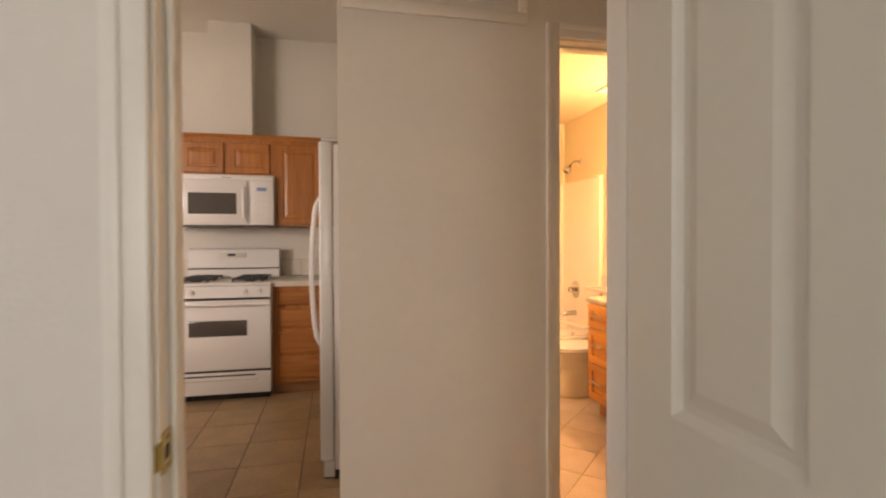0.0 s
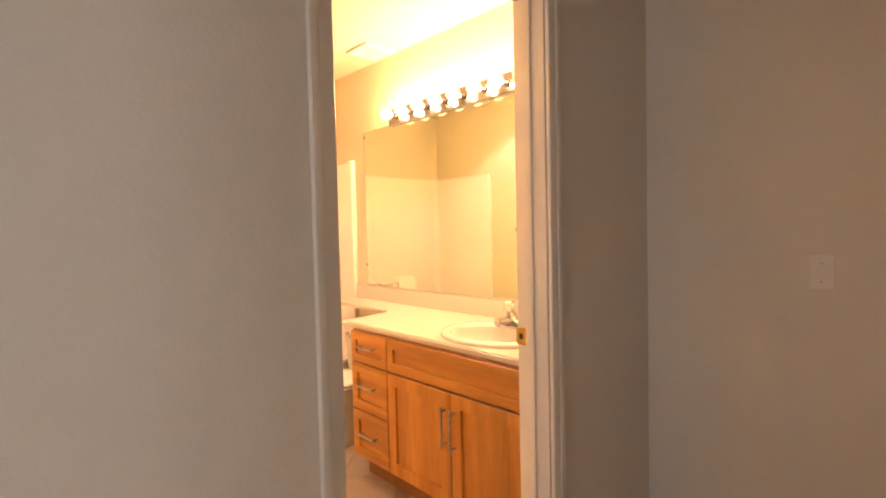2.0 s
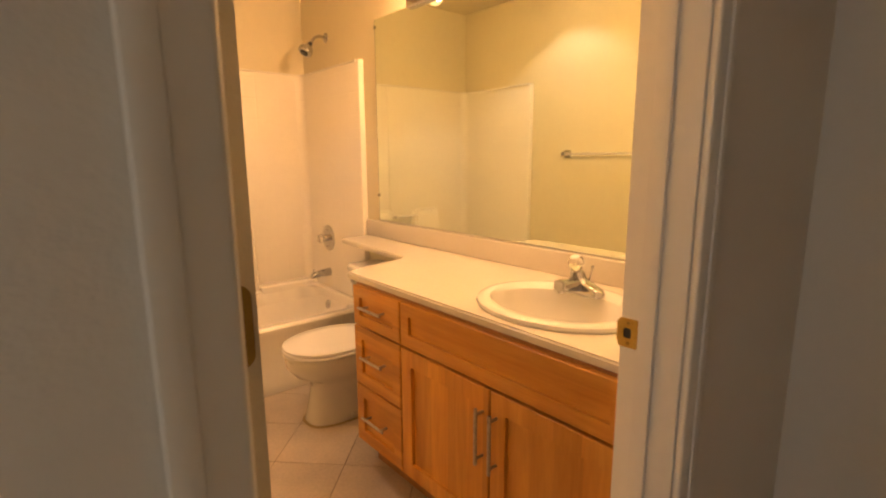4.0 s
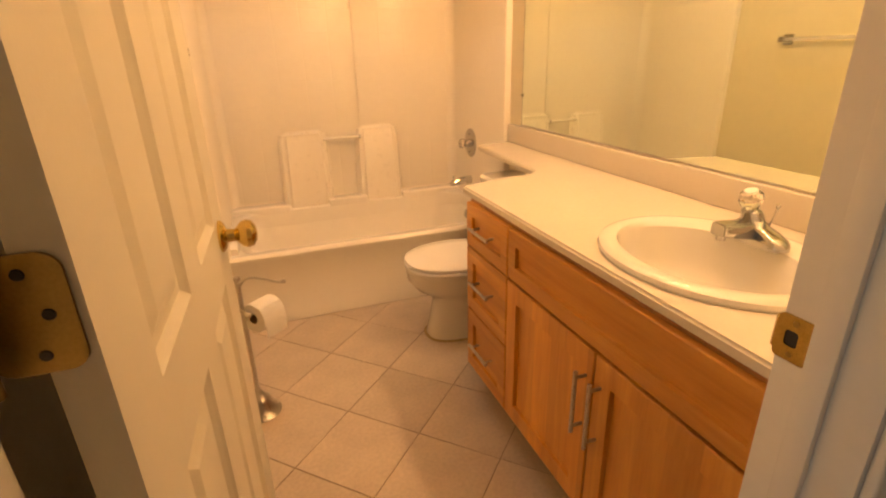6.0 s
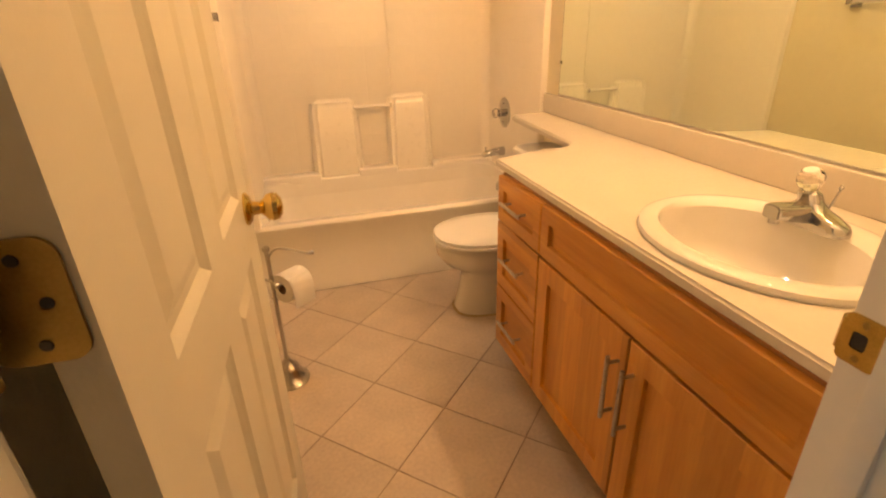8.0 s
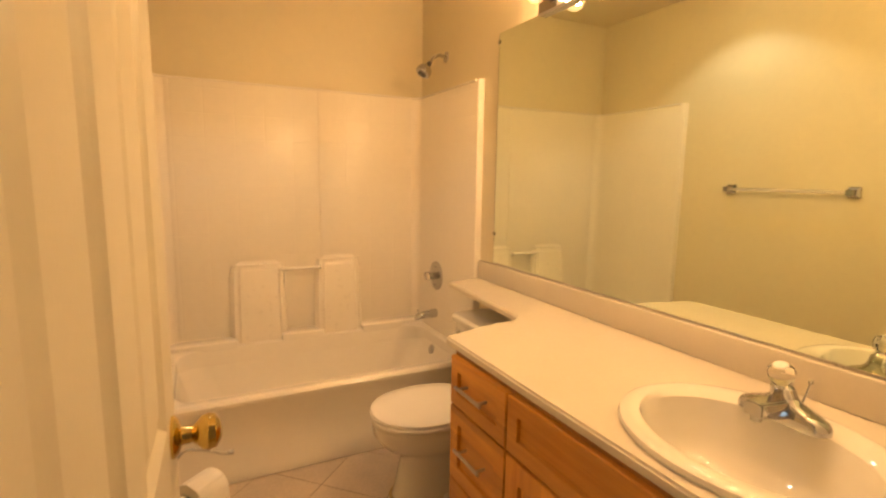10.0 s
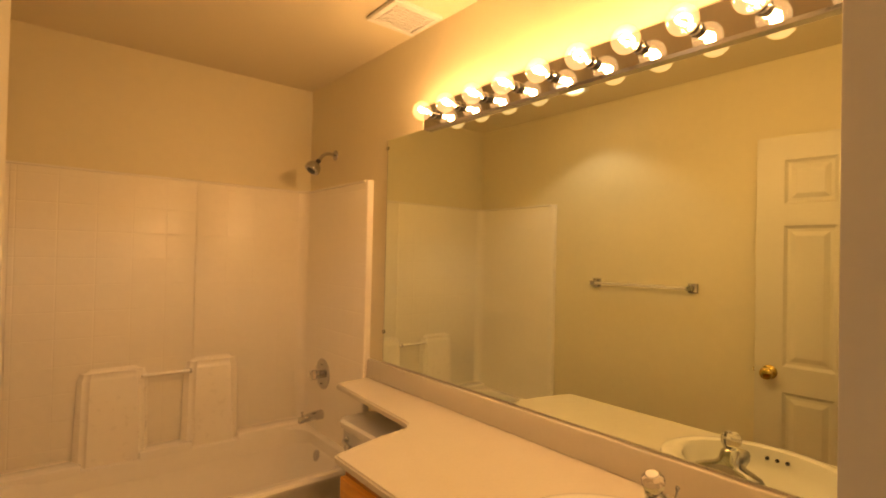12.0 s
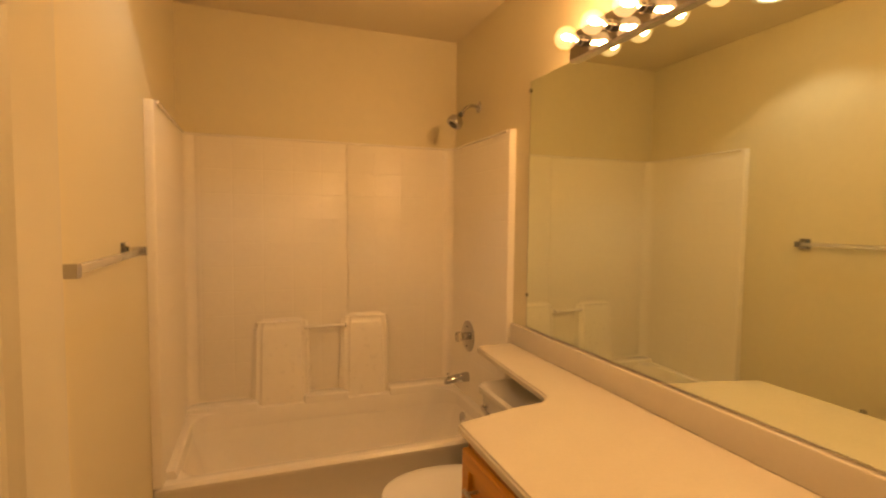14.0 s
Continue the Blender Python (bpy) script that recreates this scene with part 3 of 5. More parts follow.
tub = thing("bathtub", "glossy white acrylic alcove bathtub with moulded wall surround", "bathtub", m=pose(-0.75, 2.62, 0))
T = tub.matrix_world.inverted()


def tub_part(name, bm, mat, label="", smooth=True, parent=None):
    bmesh.ops.transform(bm, verts=bm.verts, matrix=T)
    return part(name, bm, mat, parent or tub, label, smooth)


cx, cy, hx, hy = (LX) / 2, (TY + BY) / 2, -LX / 2 - 0.001, (BY - TY) / 2 - 0.001
bm = bmesh.new()
loft(bm, [rrect(cx, cy, hx, hy, 0.004, 0), rrect(cx, cy, hx, hy, 0.004, 0.045), rrect(cx, cy + 0.006, hx, hy - 0.006, 0.004, 0.075), rrect(cx, cy + 0.006, hx, hy - 0.006, 0.004, 0.325),
          rrect(cx, cy, hx, hy, 0.006, 0.345), rrect(cx, cy, hx, hy, 0.010, 0.362), rrect(cx, cy, hx - 0.012, hy - 0.012, 0.014, 0.375), rrect(cx, cy - 0.020, hx - 0.060, hy - 0.078, 0.08, 0.375),
          rrect(cx, cy - 0.020, hx - 0.070, hy - 0.088, 0.11, 0.366), rrect(cx, cy - 0.020, hx - 0.080, hy - 0.094, 0.13, 0.330), rrect(cx, cy - 0.018, hx - 0.135, hy - 0.120, 0.14, 0.16), rrect(cx, cy - 0.01, hx - 0.19, hy - 0.16, 0.15, 0.09), rrect(cx, cy, hx - 0.3, hy - 0.24, 0.12, 0.07)])
tub_part("basin", bm, TUBMAT)


def arc(cx, cy, r, a0, a1, n=8):
    return [(cx + r * math.cos(radians(a0 + (a1 - a0) * i / n)), cy + r * math.sin(radians(a0 + (a1 - a0) * i / n))) for i in range(n + 1)]


SX, SB, RC = 0.036, BY - 0.03, 0.055
inner = [(-SX + 0.004, TY + 0.004), (-SX, TY + 0.014)] + arc(-SX - RC, SB - RC, RC, 0, 90) + arc(LX + SX + RC, SB - RC, RC, 90, 180) + [(LX + SX, TY + 0.014), (LX + SX - 0.004, TY + 0.004)]
outline = [(-0.001, TY)] + [(-SX + 0.012, TY)] + inner + [(LX + SX - 0.012, TY), (LX + 0.001, TY), (LX + 0.001, BY - 0.001), (-0.001, BY - 0.001)]
bm = bmesh.new()
bottom = [bm.verts.new((*p, 0.372)) for p in outline]
f = bm.faces.new(bottom)
top = bmesh.ops.extrude_face_region(bm, geom=[f])
bmesh.ops.translate(bm, verts=[v for v in top["geom"] if isinstance(v, bmesh.types.BMVert)], vec=(0, 0, 1.808 - 0.372))
tub_part("wall_surround", bm, SURROUND, "faintly tiled glossy surround")
tub_part("surround_panel", boxm(LX + SX + 0.05, -0.663, SB - 0.006, SB + 0.002, 0.45, 1.797, bevel=0.004), SURROUND)
tub_part("surround_panel", boxm(-0.655, -SX - 0.05, SB - 0.006, SB + 0.002, 0.45, 1.797, bevel=0.004), SURROUND)
# bead added along the top edge only to catch glints from the bulbs
bm = bmesh.new()
tube(bm, [(LX + SX + 0.006, TY + 0.02, 1.803)] + [(x, y, 1.803) for x, y in reversed(arc(LX + SX + RC, SB - RC, RC, 90, 180))] + [(x, y, 1.803) for x, y in reversed(arc(-SX - RC, SB - RC, RC, 0, 90))] + [(-SX - 0.002, TY + 0.02, 1.803)], 0.0065, 10)
tub_part("glint_bead", bm, TUBMAT, "glossy bead added to catch glints")
# moulded columns, ledges and the bar between the columns
def ledge_outline(side, back, rc):
    """A U along the three walls, side and back deep, with rounded inner corners."""
    yb = SB - back
    pts = [(-side, TY + 0.055)] + arc(-side - rc, yb - rc, rc, 0, 90) + arc(LX + side + rc, yb - rc, rc, 90, 180) + [(LX + side, TY + 0.055)]
    return pts + [(LX + SX - 0.004, TY + 0.055), (LX + SX - 0.004, SB + 0.01), (-SX + 0.004, SB + 0.01), (-SX + 0.004, TY + 0.055)]


bm = bmesh.new()
loft(bm, [[(*p, 0.30) for p in ledge_outline(0.078, 0.088, 0.14)], [(*p, 0.385) for p in ledge_outline(0.074, 0.085, 0.14)], [(*p, 0.402) for p in ledge_outline(0.070, 0.080, 0.14)], [(*p, 0.408) for p in ledge_outline(0.062, 0.070, 0.135)]], True, True)
tub_part("ledge", bm, TUBMAT)
tub_part("ledge", boxm(LX + SX - 0.002, -1.13, SB - 0.084, SB + 0.01, 0.36, 0.434, bevel=0.009, seg=3), TUBMAT)
tub_part("sill", boxm(-0.90, -0.66, SB - 0.082, SB + 0.01, 0.36, 0.440, bevel=0.010, seg=3), TUBMAT)
tub_part("sill", boxm(-0.43, -SX + 0.002, SB - 0.084, SB + 0.01, 0.36, 0.434, bevel=0.010, seg=3), TUBMAT)
for x0, x1, z1 in ((-1.128, -0.886, 0.852), (-0.670, -0.446, 0.860)):
    bm = bmesh.new()
    loft(bm, [[(x0 - 0.048, SB + 0.004, 0.39), (x0 - 0.004, SB - 0.070, 0.39), (x1 + 0.004, SB - 0.070, 0.39), (x1 + 0.040, SB + 0.004, 0.39)],
              [(x0 - 0.036, SB + 0.004, z1 - 0.03), (x0 + 0.006, SB - 0.050, z1 - 0.03), (x1 - 0.006, SB - 0.050, z1 - 0.03), (x1 + 0.030, SB + 0.004, z1 - 0.03)],
              [(x0 - 0.018, SB + 0.004, z1 + 0.004), (x0 + 0.018, SB - 0.034, z1 + 0.004), (x1 - 0.018, SB - 0.034, z1 + 0.004), (x1 + 0.016, SB + 0.004, z1 + 0.004)]])
    bmesh.ops.bevel(bm, geom=bm.edges[:], offset=0.019, segments=5, affect="EDGES")
    tub_part("column", bm, MOULDED)
bar = tub_part("grab_bar", rod(bmesh.new(), (-0.895, 2.915, 0.805), (-0.664, 2.915, 0.805), 0.009, 16), TUBMAT, "white grab bar")
tub_part("end_cap", rod(bmesh.new(), (-0.680, 2.915, 0.805), (-0.670, 2.915, 0.805), 0.0125, 16), NICKEL, "", True, bar)
bm = bmesh.new()
lathe(bm, [(0.034, 0), (0.034, 0.003), (0.026, 0.010), (0.006, 0.013)], aim((-0.083, 2.640, 0.308), (-1, 2.640, 0.386)))
tub_part("overflow_plate", bm, CHROME, "round chrome overflow plate")

# ---- bath: shower fittings ----
shower = thing("shower", "chrome shower head on a curved arm", "shower", m=pose(0, 2.672, 1.995))
bm = bmesh.new()
lathe(bm, [(0.031, 0), (0.030, 0.004), (0.018, 0.010), (0.010, 0.012)], aim((-0.001, 0, 0), (-1, 0, 0)))
part("flange", bm, CHROME, shower)
bm = bmesh.new()
tube(bm, bend([(-0.004, 0, 0), (-0.045, 0, 0.004), (-0.078, 0, -0.012), (-0.100, 0, -0.042)]), 0.0095, 14)
part("arm", bm, CHROME, shower)
m = aim((-0.100, 0, -0.040), (-0.155, 0, -0.115))
bm = bmesh.new()
lathe(bm, [(0.012, 0), (0.014, 0.006), (0.014, 0.018), (0.012, 0.022)], m)
part("swivel_nut", bm, BLACK, shower)
bm = bmesh.new()
lathe(bm, [(0.012, 0.022), (0.022, 0.026), (0.038, 0.042), (0.043, 0.060), (0.043, 0.076), (0.039, 0.082), (0.034, 0.082), (0.030, 0.079), (0.004, 0.079)], m, 32)
head = part("head", bm, CHROME, shower)
bm = bmesh.new()
lathe(bm, [(0.025, 0.0795), (0.022, 0.086), (0.010, 0.086), (0.002, 0.0865)], m)
part("spray_face", bm, BLACK, head)

valve = thing("shower_valve", "round chrome shower valve with clear lever handle", "shower valve", m=pose(-SX, 2.690, 0.747))
bm = bmesh.new()
lathe(bm, [(0.086, 0), (0.086, 0.003), (0.077, 0.008), (0.040, 0.011), (0.030, 0.012), (0.004, 0.012)], aim((0.001, 0, 0), (-1, 0, 0)), 40)
part("escutcheon", bm, CHROME, valve)
bm = bmesh.new()
lathe(bm, [(0.022, 0.010), (0.022, 0.034), (0.018, 0.038), (0.004, 0.038)], aim((0.001, 0, 0), (-1, 0, 0)))
part("stem", bm, CHROME, valve)
bm = bmesh.new()
lathe(bm, [(0.015, 0.036), (0.026, 0.042), (0.029, 0.055), (0.026, 0.068), (0.020, 0.074), (0.004, 0.075)], aim((0.001, 0, 0), (-1, 0, 0)), 8)
k = part("handle", bm, ACRYLIC, valve, "clear faceted acrylic handle", smooth=False)
bm = bmesh.new()
lathe(bm, [(0.012, 0.0752), (0.011, 0.078), (0.003, 0.078)], aim((0.001, 0, 0), (-1, 0, 0)))
part("cap", bm, CHROME, k)
part("screw", rod(bmesh.new(), (0.0, 0, 0.055), (-0.014, 0, 0.055), 0.004), CHROME, valve)
part("screw", rod(bmesh.new(), (0.0, 0, -0.055), (-0.014, 0, -0.055), 0.004), CHROME, valve)

spout = thing("tub_spout", "chrome bathtub spout with diverter knob", "tub spout", m=pose(-SX, 2.690, 0.518))
bm = bmesh.new()
loft(bm, [[(0.002, math.cos(a) * 0.026, math.sin(a) * 0.026) for a in np.linspace(0, 2 * math.pi, 24, False)],
          [(-0.012, math.cos(a) * 0.027, math.sin(a) * 0.027) for a in np.linspace(0, 2 * math.pi, 24, False)],
          [(-0.070, math.cos(a) * 0.024, math.sin(a) * 0.023 - 0.002) for a in np.linspace(0, 2 * math.pi, 24, False)],
          [(-0.110, math.cos(a) * 0.022, math.sin(a) * 0.020 - 0.007) for a in np.linspace(0, 2 * math.pi, 24, False)],
          [(-0.132, math.cos(a) * 0.019, math.sin(a) * 0.017 - 0.014) for a in np.linspace(0, 2 * math.pi, 24, False)],
          [(-0.137, math.cos(a) * 0.012, math.sin(a) * 0.010 - 0.018) for a in np.linspace(0, 2 * math.pi, 24, False)]])
part("body", bm, CHROME, spout)
bm = bmesh.new()
lathe(bm, [(0.003, 0), (0.003, 0.014), (0.007, 0.016), (0.007, 0.022), (0.002, 0.024)], aim((-0.118, 0, 0.010), (-0.118, 0, 1)))
part("diverter_knob", bm, CHROME, spout)

# ---- bath: toilet ----
WCY = 1.845
toilet = thing("toilet", "white porcelain toilet with closed lid beside the vanity", "toilet", m=pose(-0.35, WCY, 0))
W = toilet.matrix_world.inverted()


def wc(name, bm, mat, label="", parent=None):
    bmesh.ops.transform(bm, verts=bm.verts, matrix=W)
    return part(name, bm, mat, parent or toilet, label)


bm = bmesh.new()
L = lambda x, hx, hy, z, sq=2.2, fr=0.0: oval(x, WCY, hx, hy, z, 44, sq, fr)
loft(bm, [L(-0.402, 0.226, 0.112, 0.0, 2.8), L(-0.402, 0.226, 0.112, 0.010, 2.8), L(-0.400, 0.221, 0.109, 0.03, 2.7), L(-0.392, 0.212, 0.106, 0.11, 2.6), L(-0.386, 0.208, 0.105, 0.18, 2.4),
          L(-0.388, 0.224, 0.120, 0.215), L(-0.412, 0.262, 0.160, 0.252), L(-0.428, 0.282, 0.182, 0.300), L(-0.430, 0.284, 0.187, 0.345), L(-0.430, 0.274, 0.180, 0.360)])
wc("bowl", bm, PORCELAIN)
bm = bmesh.new()
loft(bm, [L(-0.477, 0.234, 0.182, 0.3605), L(-0.477, 0.243, 0.190, 0.366), L(-0.477, 0.243, 0.190, 0.376), L(-0.477, 0.236, 0.184, 0.381)])
wc("seat", bm, ENAMEL)
bm = bmesh.new()
loft(bm, [L(-0.477, 0.232, 0.179, 0.3825), L(-0.477, 0.241, 0.187, 0.386), L(-0.477, 0.240, 0.186, 0.394), L(-0.477, 0.225, 0.172, 0.401), L(-0.477, 0.15, 0.11, 0.404)])
lid = wc("lid", bm, ENAMEL, "closed white lid")
for s in (-1, 1):
    wc("hinge_cover", boxm(-0.268, -0.240, WCY + s * 0.075 - 0.022, WCY + s * 0.075 + 0.022, 0.362, 0.394, bevel=0.007, seg=3), ENAMEL, "", lid)
bm = bmesh.new()
loft(bm, [rrect(-0.140, WCY, 0.088, 0.215, 0.035, 0.3605), rrect(-0.140, WCY, 0.094, 0.225, 0.04, 0.43), rrect(-0.143, WCY, 0.100, 0.240, 0.04, 0.662)])
wc("tank", bm, PORCELAIN)
bm = bmesh.new()
loft(bm, [rrect(-0.146, WCY, 0.106, 0.247, 0.04, 0.662), rrect(-0.146, WCY, 0.110, 0.251, 0.042, 0.672), rrect(-0.146, WCY, 0.110, 0.251, 0.042, 0.689), rrect(-0.146, WCY, 0.100, 0.242, 0.036, 0.699)])
wc("tank_lid", bm, PORCELAIN)
bm = bmesh.new()
lathe(bm, [(0.014, 0), (0.014, 0.006), (0.009, 0.010), (0.006, 0.020)], aim((-0.240, 2.020, 0.618), (-1, 2.020, 0.618)))
tube(bm, bend([(-0.258, 2.022, 0.618), (-0.264, 2.000, 0.616), (-0.265, 1.955, 0.608)]), [0.008] * 12 + [0.010], 12)
wc("flush_lever", bm, CHROME)
for s in (-1, 1):
    bm = bmesh.new()
    lathe(bm, [(0.016, 0), (0.015, 0.012), (0.008, 0.018), (0.002, 0.019)], pose(-0.44, WCY + s * 0.101, 0.022))
    wc("bolt_cap", bm, ENAMEL)
wc("caulk", loft(bmesh.new(), [L(-0.402, 0.238, 0.124, 0.0008, 2.8), L(-0.402, 0.229, 0.115, 0.006, 2.8)]), material("old_caulk", (0.42, 0.33, 0.20), 0.8, vary=0.2, scale=20), "yellowed caulk line")

# ---- bath: vanity ----
VX, VY0, VY1, VZ = -0.595, DY1 + 0.004, 1.392, 0.788
vanity = thing("vanity_cabinet", "honey maple shaker vanity with steel bar pulls", "vanity", m=pose(-0.3, 0.77, 0))
V = vanity.matrix_world.inverted()


def va(name, bm, mat, label="", parent=None, smooth=True):
    bmesh.ops.transform(bm, verts=bm.verts, matrix=V)
    return part(name, bm, mat, parent or vanity, label, smooth)


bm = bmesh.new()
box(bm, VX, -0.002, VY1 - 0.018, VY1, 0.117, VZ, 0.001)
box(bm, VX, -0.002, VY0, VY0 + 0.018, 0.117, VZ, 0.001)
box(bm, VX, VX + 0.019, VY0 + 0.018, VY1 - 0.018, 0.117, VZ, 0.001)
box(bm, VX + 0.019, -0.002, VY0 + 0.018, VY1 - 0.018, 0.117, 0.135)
va("carcass", bm, MAPLE_SHADED)
va("toe_kick", boxm(VX + 0.07, -0.01, VY0, VY1 - 0.01, 0.0, 0.117), MAPLE_SHADED)


def shaker(y0, y1, z0, z1, rail=0.052):
    """A shaker front facing -x: frame with a stepped recess and a flat panel."""
    bm = bmesh.new()
    xf, xb = VX - 0.019, VX - 0.0005
    q = lambda d, x: [(x, y0 + d, z0 + d), (x, y1 - d, z0 + d), (x, y1 - d, z1 - d), (x, y0 + d, z1 - d)]
    loft(bm, [q(0, xb), q(0, xf + 0.0025), q(0.0025, xf), q(rail, xf), q(rail + 0.001, xf + 0.0115)])
    return bm


def bar_pull(a, b, parent):
    """A steel bar pull between two points, on two posts."""
    a, b = Vector(a), Vector(b)
    d = (b - a).normalized()
    bar_ob = va("handle", rod(bmesh.new(), a - d * 0.018, b + d * 0.018, 0.0055, 14), NICKEL, "brushed steel bar pull", parent)
    for p in (a, b):
        va("post", rod(bmesh.new(), p, p + Vector((VX - 0.018 - p.x, 0, 0)), 0.0045, 12), NICKEL, "", bar_ob)


PX = VX - 0.049
for z0, z1, zp in ((0.625, 0.780, 0.712), (0.379, 0.619, 0.512), (0.130, 0.373, 0.262)):
    dr = va("drawer", shaker(1.082, VY1 - 0.004, z0, z1, 0.050 if z1 - z0 > 0.2 else 0.042), MAPLE_H)
    bar_pull((PX, 1.178, zp), (PX, 1.285, zp), dr)
va("false_front", shaker(VY0 + 0.012, 1.076, 0.625, 0.780, 0.045), MAPLE_H)
ld = va("door", shaker(0.646, 1.076, 0.130, 0.615, 0.058), MAPLE_V)
rd = va("door", shaker(VY0 + 0.012, 0.641, 0.130, 0.615, 0.058), MAPLE_V)
bar_pull((PX, 0.670, 0.400), (PX, 0.670, 0.540), ld)
bar_pull((PX, 0.615, 0.394), (PX, 0.615, 0.540), rd)

# counter with the banjo shelf over the toilet
CT, CB = 0.818, 0.790
edge = [(-0.002, 2.235), (-0.188, 2.218), (-0.202, 2.206), (-0.238, 1.70), (-0.243, 1.62)] + arc(-0.313, 1.588, 0.066, 0, -75, 6) + [(-0.40, 1.512), (-0.592, 1.460), (-0.600, 1.450), (-0.603, 1.0), (-0.603, VY0), (-0.002, VY0)]
SCX, SCY = -0.350, 0.614
counter = thing("countertop", "cream cultured marble counter with shelf over the toilet", "countertop", m=pose(-0.3, 1.2, CB))
C = counter.matrix_world.inverted()
bm = bmesh.new()
outer_pts = edge
hole = oval(SCX, SCY, 0.195, 0.230, 0, 48)
def ring_edges(pts, z):
    vs = [bm.verts.new((p[0], p[1], z)) for p in pts]
    return vs, [bm.edges.new((vs[i], vs[(i + 1) % len(vs)])) for i in range(len(vs))]
ot, oe = ring_edges(outer_pts, CT)
ht, he = ring_edges(hole, CT)
bmesh.ops.triangle_fill(bm, use_beauty=True, edges=oe + he)
ob_, oeb = ring_edges(outer_pts, CB)
hb, heb = ring_edges(hole, CB)
bmesh.ops.triangle_fill(bm, use_beauty=True, edges=oeb + heb)
for a, b in ((ot, ob_), (ht, hb)):
    for i in range(len(a)):
        j = (i + 1) % len(a)
        bm.faces.new((a[i], a[j], b[j], b[i]))
bmesh.ops.recalc_face_normals(bm, faces=bm.faces)
rim_edges = [e for e in bm.edges if abs(e.verts[0].co.z - e.verts[1].co.z) < 1e-6 and len(e.link_faces) == 2 and any(abs(f.normal.z) < 0.5 for f in e.link_faces)]
bmesh.ops.bevel(bm, geom=rim_edges, offset=0.006, segments=3, affect="EDGES")
bmesh.ops.transform(bm, verts=bm.verts, matrix=C)
part("slab", bm, COUNTER, counter)
bm = boxm(-0.022, -0.002, VY0, 2.232, CT + 0.0005, 0.911, bevel=0.004, seg=3)
bmesh.ops.transform(bm, verts=bm.verts, matrix=C)
part("backsplash", bm, COUNTER, counter)

sink = thing("sink", "oval white porcelain drop-in sink", "sink", m=pose(SCX, SCY, CT))
bm = bmesh.new()
S = lambda hx, hy, z, dx=0.0: oval(dx, 0, hx, hy, z, 56)
loft(bm, [S(0.225, 0.268, 0.0006), S(0.227, 0.270, 0.006), S(0.224, 0.267, 0.014), S(0.214, 0.257, 0.019), S(0.200, 0.242, 0.020), S(0.184, 0.226, 0.017), S(0.168, 0.214, 0.006, -0.014), S(0.160, 0.205, -0.03, -0.020),
          S(0.146, 0.19, -0.075, -0.020), S(0.105, 0.14, -0.115, -0.018), S(0.05, 0.06, -0.138, 0), S(0.022, 0.022, -0.142, 0)], False, True)
part("basin", bm, PORCELAIN, sink)
bm = bmesh.new()
lathe(bm, [(0.022, -0.1405), (0.021, -0.138), (0.017, -0.139), (0.012, -0.136), (0.003, -0.134)])
part("drain", bm, CHROME, sink)
# black discs for the shade inside the overflow holes, no openings cut
for y in (-0.028, 0.0, 0.028):
    bm = bmesh.new()
    mm = aim((-0.1735, y, -0.010), (0.5, y, 0.12))
    lathe(bm, [(0.006, 0.0), (0.0055, 0.004), (0.001, 0.004)], mm, 14)
    part("overflow_hole_shade", bm, BLACK, sink)

faucet = thing("faucet", "chrome single-handle faucet with clear acrylic knob", "faucet", m=pose(-0.205, 0.640, CT + 0.010))
bm = bmesh.new()
loft(bm, [rrect(0, 0, 0.029, 0.092, 0.028, 0.0, 8), rrect(0, 0, 0.029, 0.092, 0.028, 0.010, 8), rrect(0, 0, 0.027, 0.086, 0.026, 0.020, 8), rrect(0, 0, 0.026, 0.066, 0.025, 0.030, 8), rrect(-0.002, 0, 0.025, 0.036, 0.023, 0.042, 8), rrect(-0.004, 0, 0.023, 0.025, 0.021, 0.054, 8), rrect(-0.012, 0, 0.021, 0.022, 0.019, 0.074, 8), rrect(-0.014, 0, 0.013, 0.013, 0.012, 0.082, 8)])
part("base", bm, CHROME, faucet)
bm = bmesh.new()
sec = lambda x, z, w, h: [(x, y * w, z + zz * h) for y, zz in ((1, -1), (1, 0.45), (0.75, 0.9), (0, 1), (-0.75, 0.9), (-1, 0.45), (-1, -1))]
loft(bm, [sec(0.0, 0.030, 0.026, 0.022), sec(-0.05, 0.036, 0.024, 0.019), sec(-0.088, 0.042, 0.022, 0.017), sec(-0.109, 0.043, 0.020, 0.016)])
bmesh.ops.bevel(bm, geom=bm.edges[:], offset=0.003, segments=2, affect="EDGES")
part("spout", bm, CHROME, faucet)
bm = bmesh.new()
rod(bm, (-0.094, 0, 0.030), (-0.094, 0, 0.016), 0.011, 16)
part("aerator", bm, CHROME, faucet)
m = aim((-0.014, 0, 0.078), (-0.036, 0, 0.150))
bm = bmesh.new()
lathe(bm, [(0.012, 0), (0.017, 0.006), (0.024, 0.016), (0.027, 0.028), (0.024, 0.040), (0.017, 0.046), (0.003, 0.047)], m, 9)
kn = part("handle", bm, ACRYLIC, faucet, "clear faceted acrylic knob", smooth=False)
bm = bmesh.new()
lathe(bm, [(0.015, 0.0465), (0.014, 0.049), (0.003, 0.0495)], m)
part("cap", bm, WHITEPLASTIC, kn)
bm = bmesh.new()
rod(bm, (0.020, -0.020, 0.020), (0.024, -0.034, 0.084), 0.0025)
lathe(bm, [(0.002, 0), (0.005, 0.004), (0.005, 0.010), (0.002, 0.013)], pose(0.024, -0.034, 0.082))
part("lift_rod", bm, CHROME, faucet)

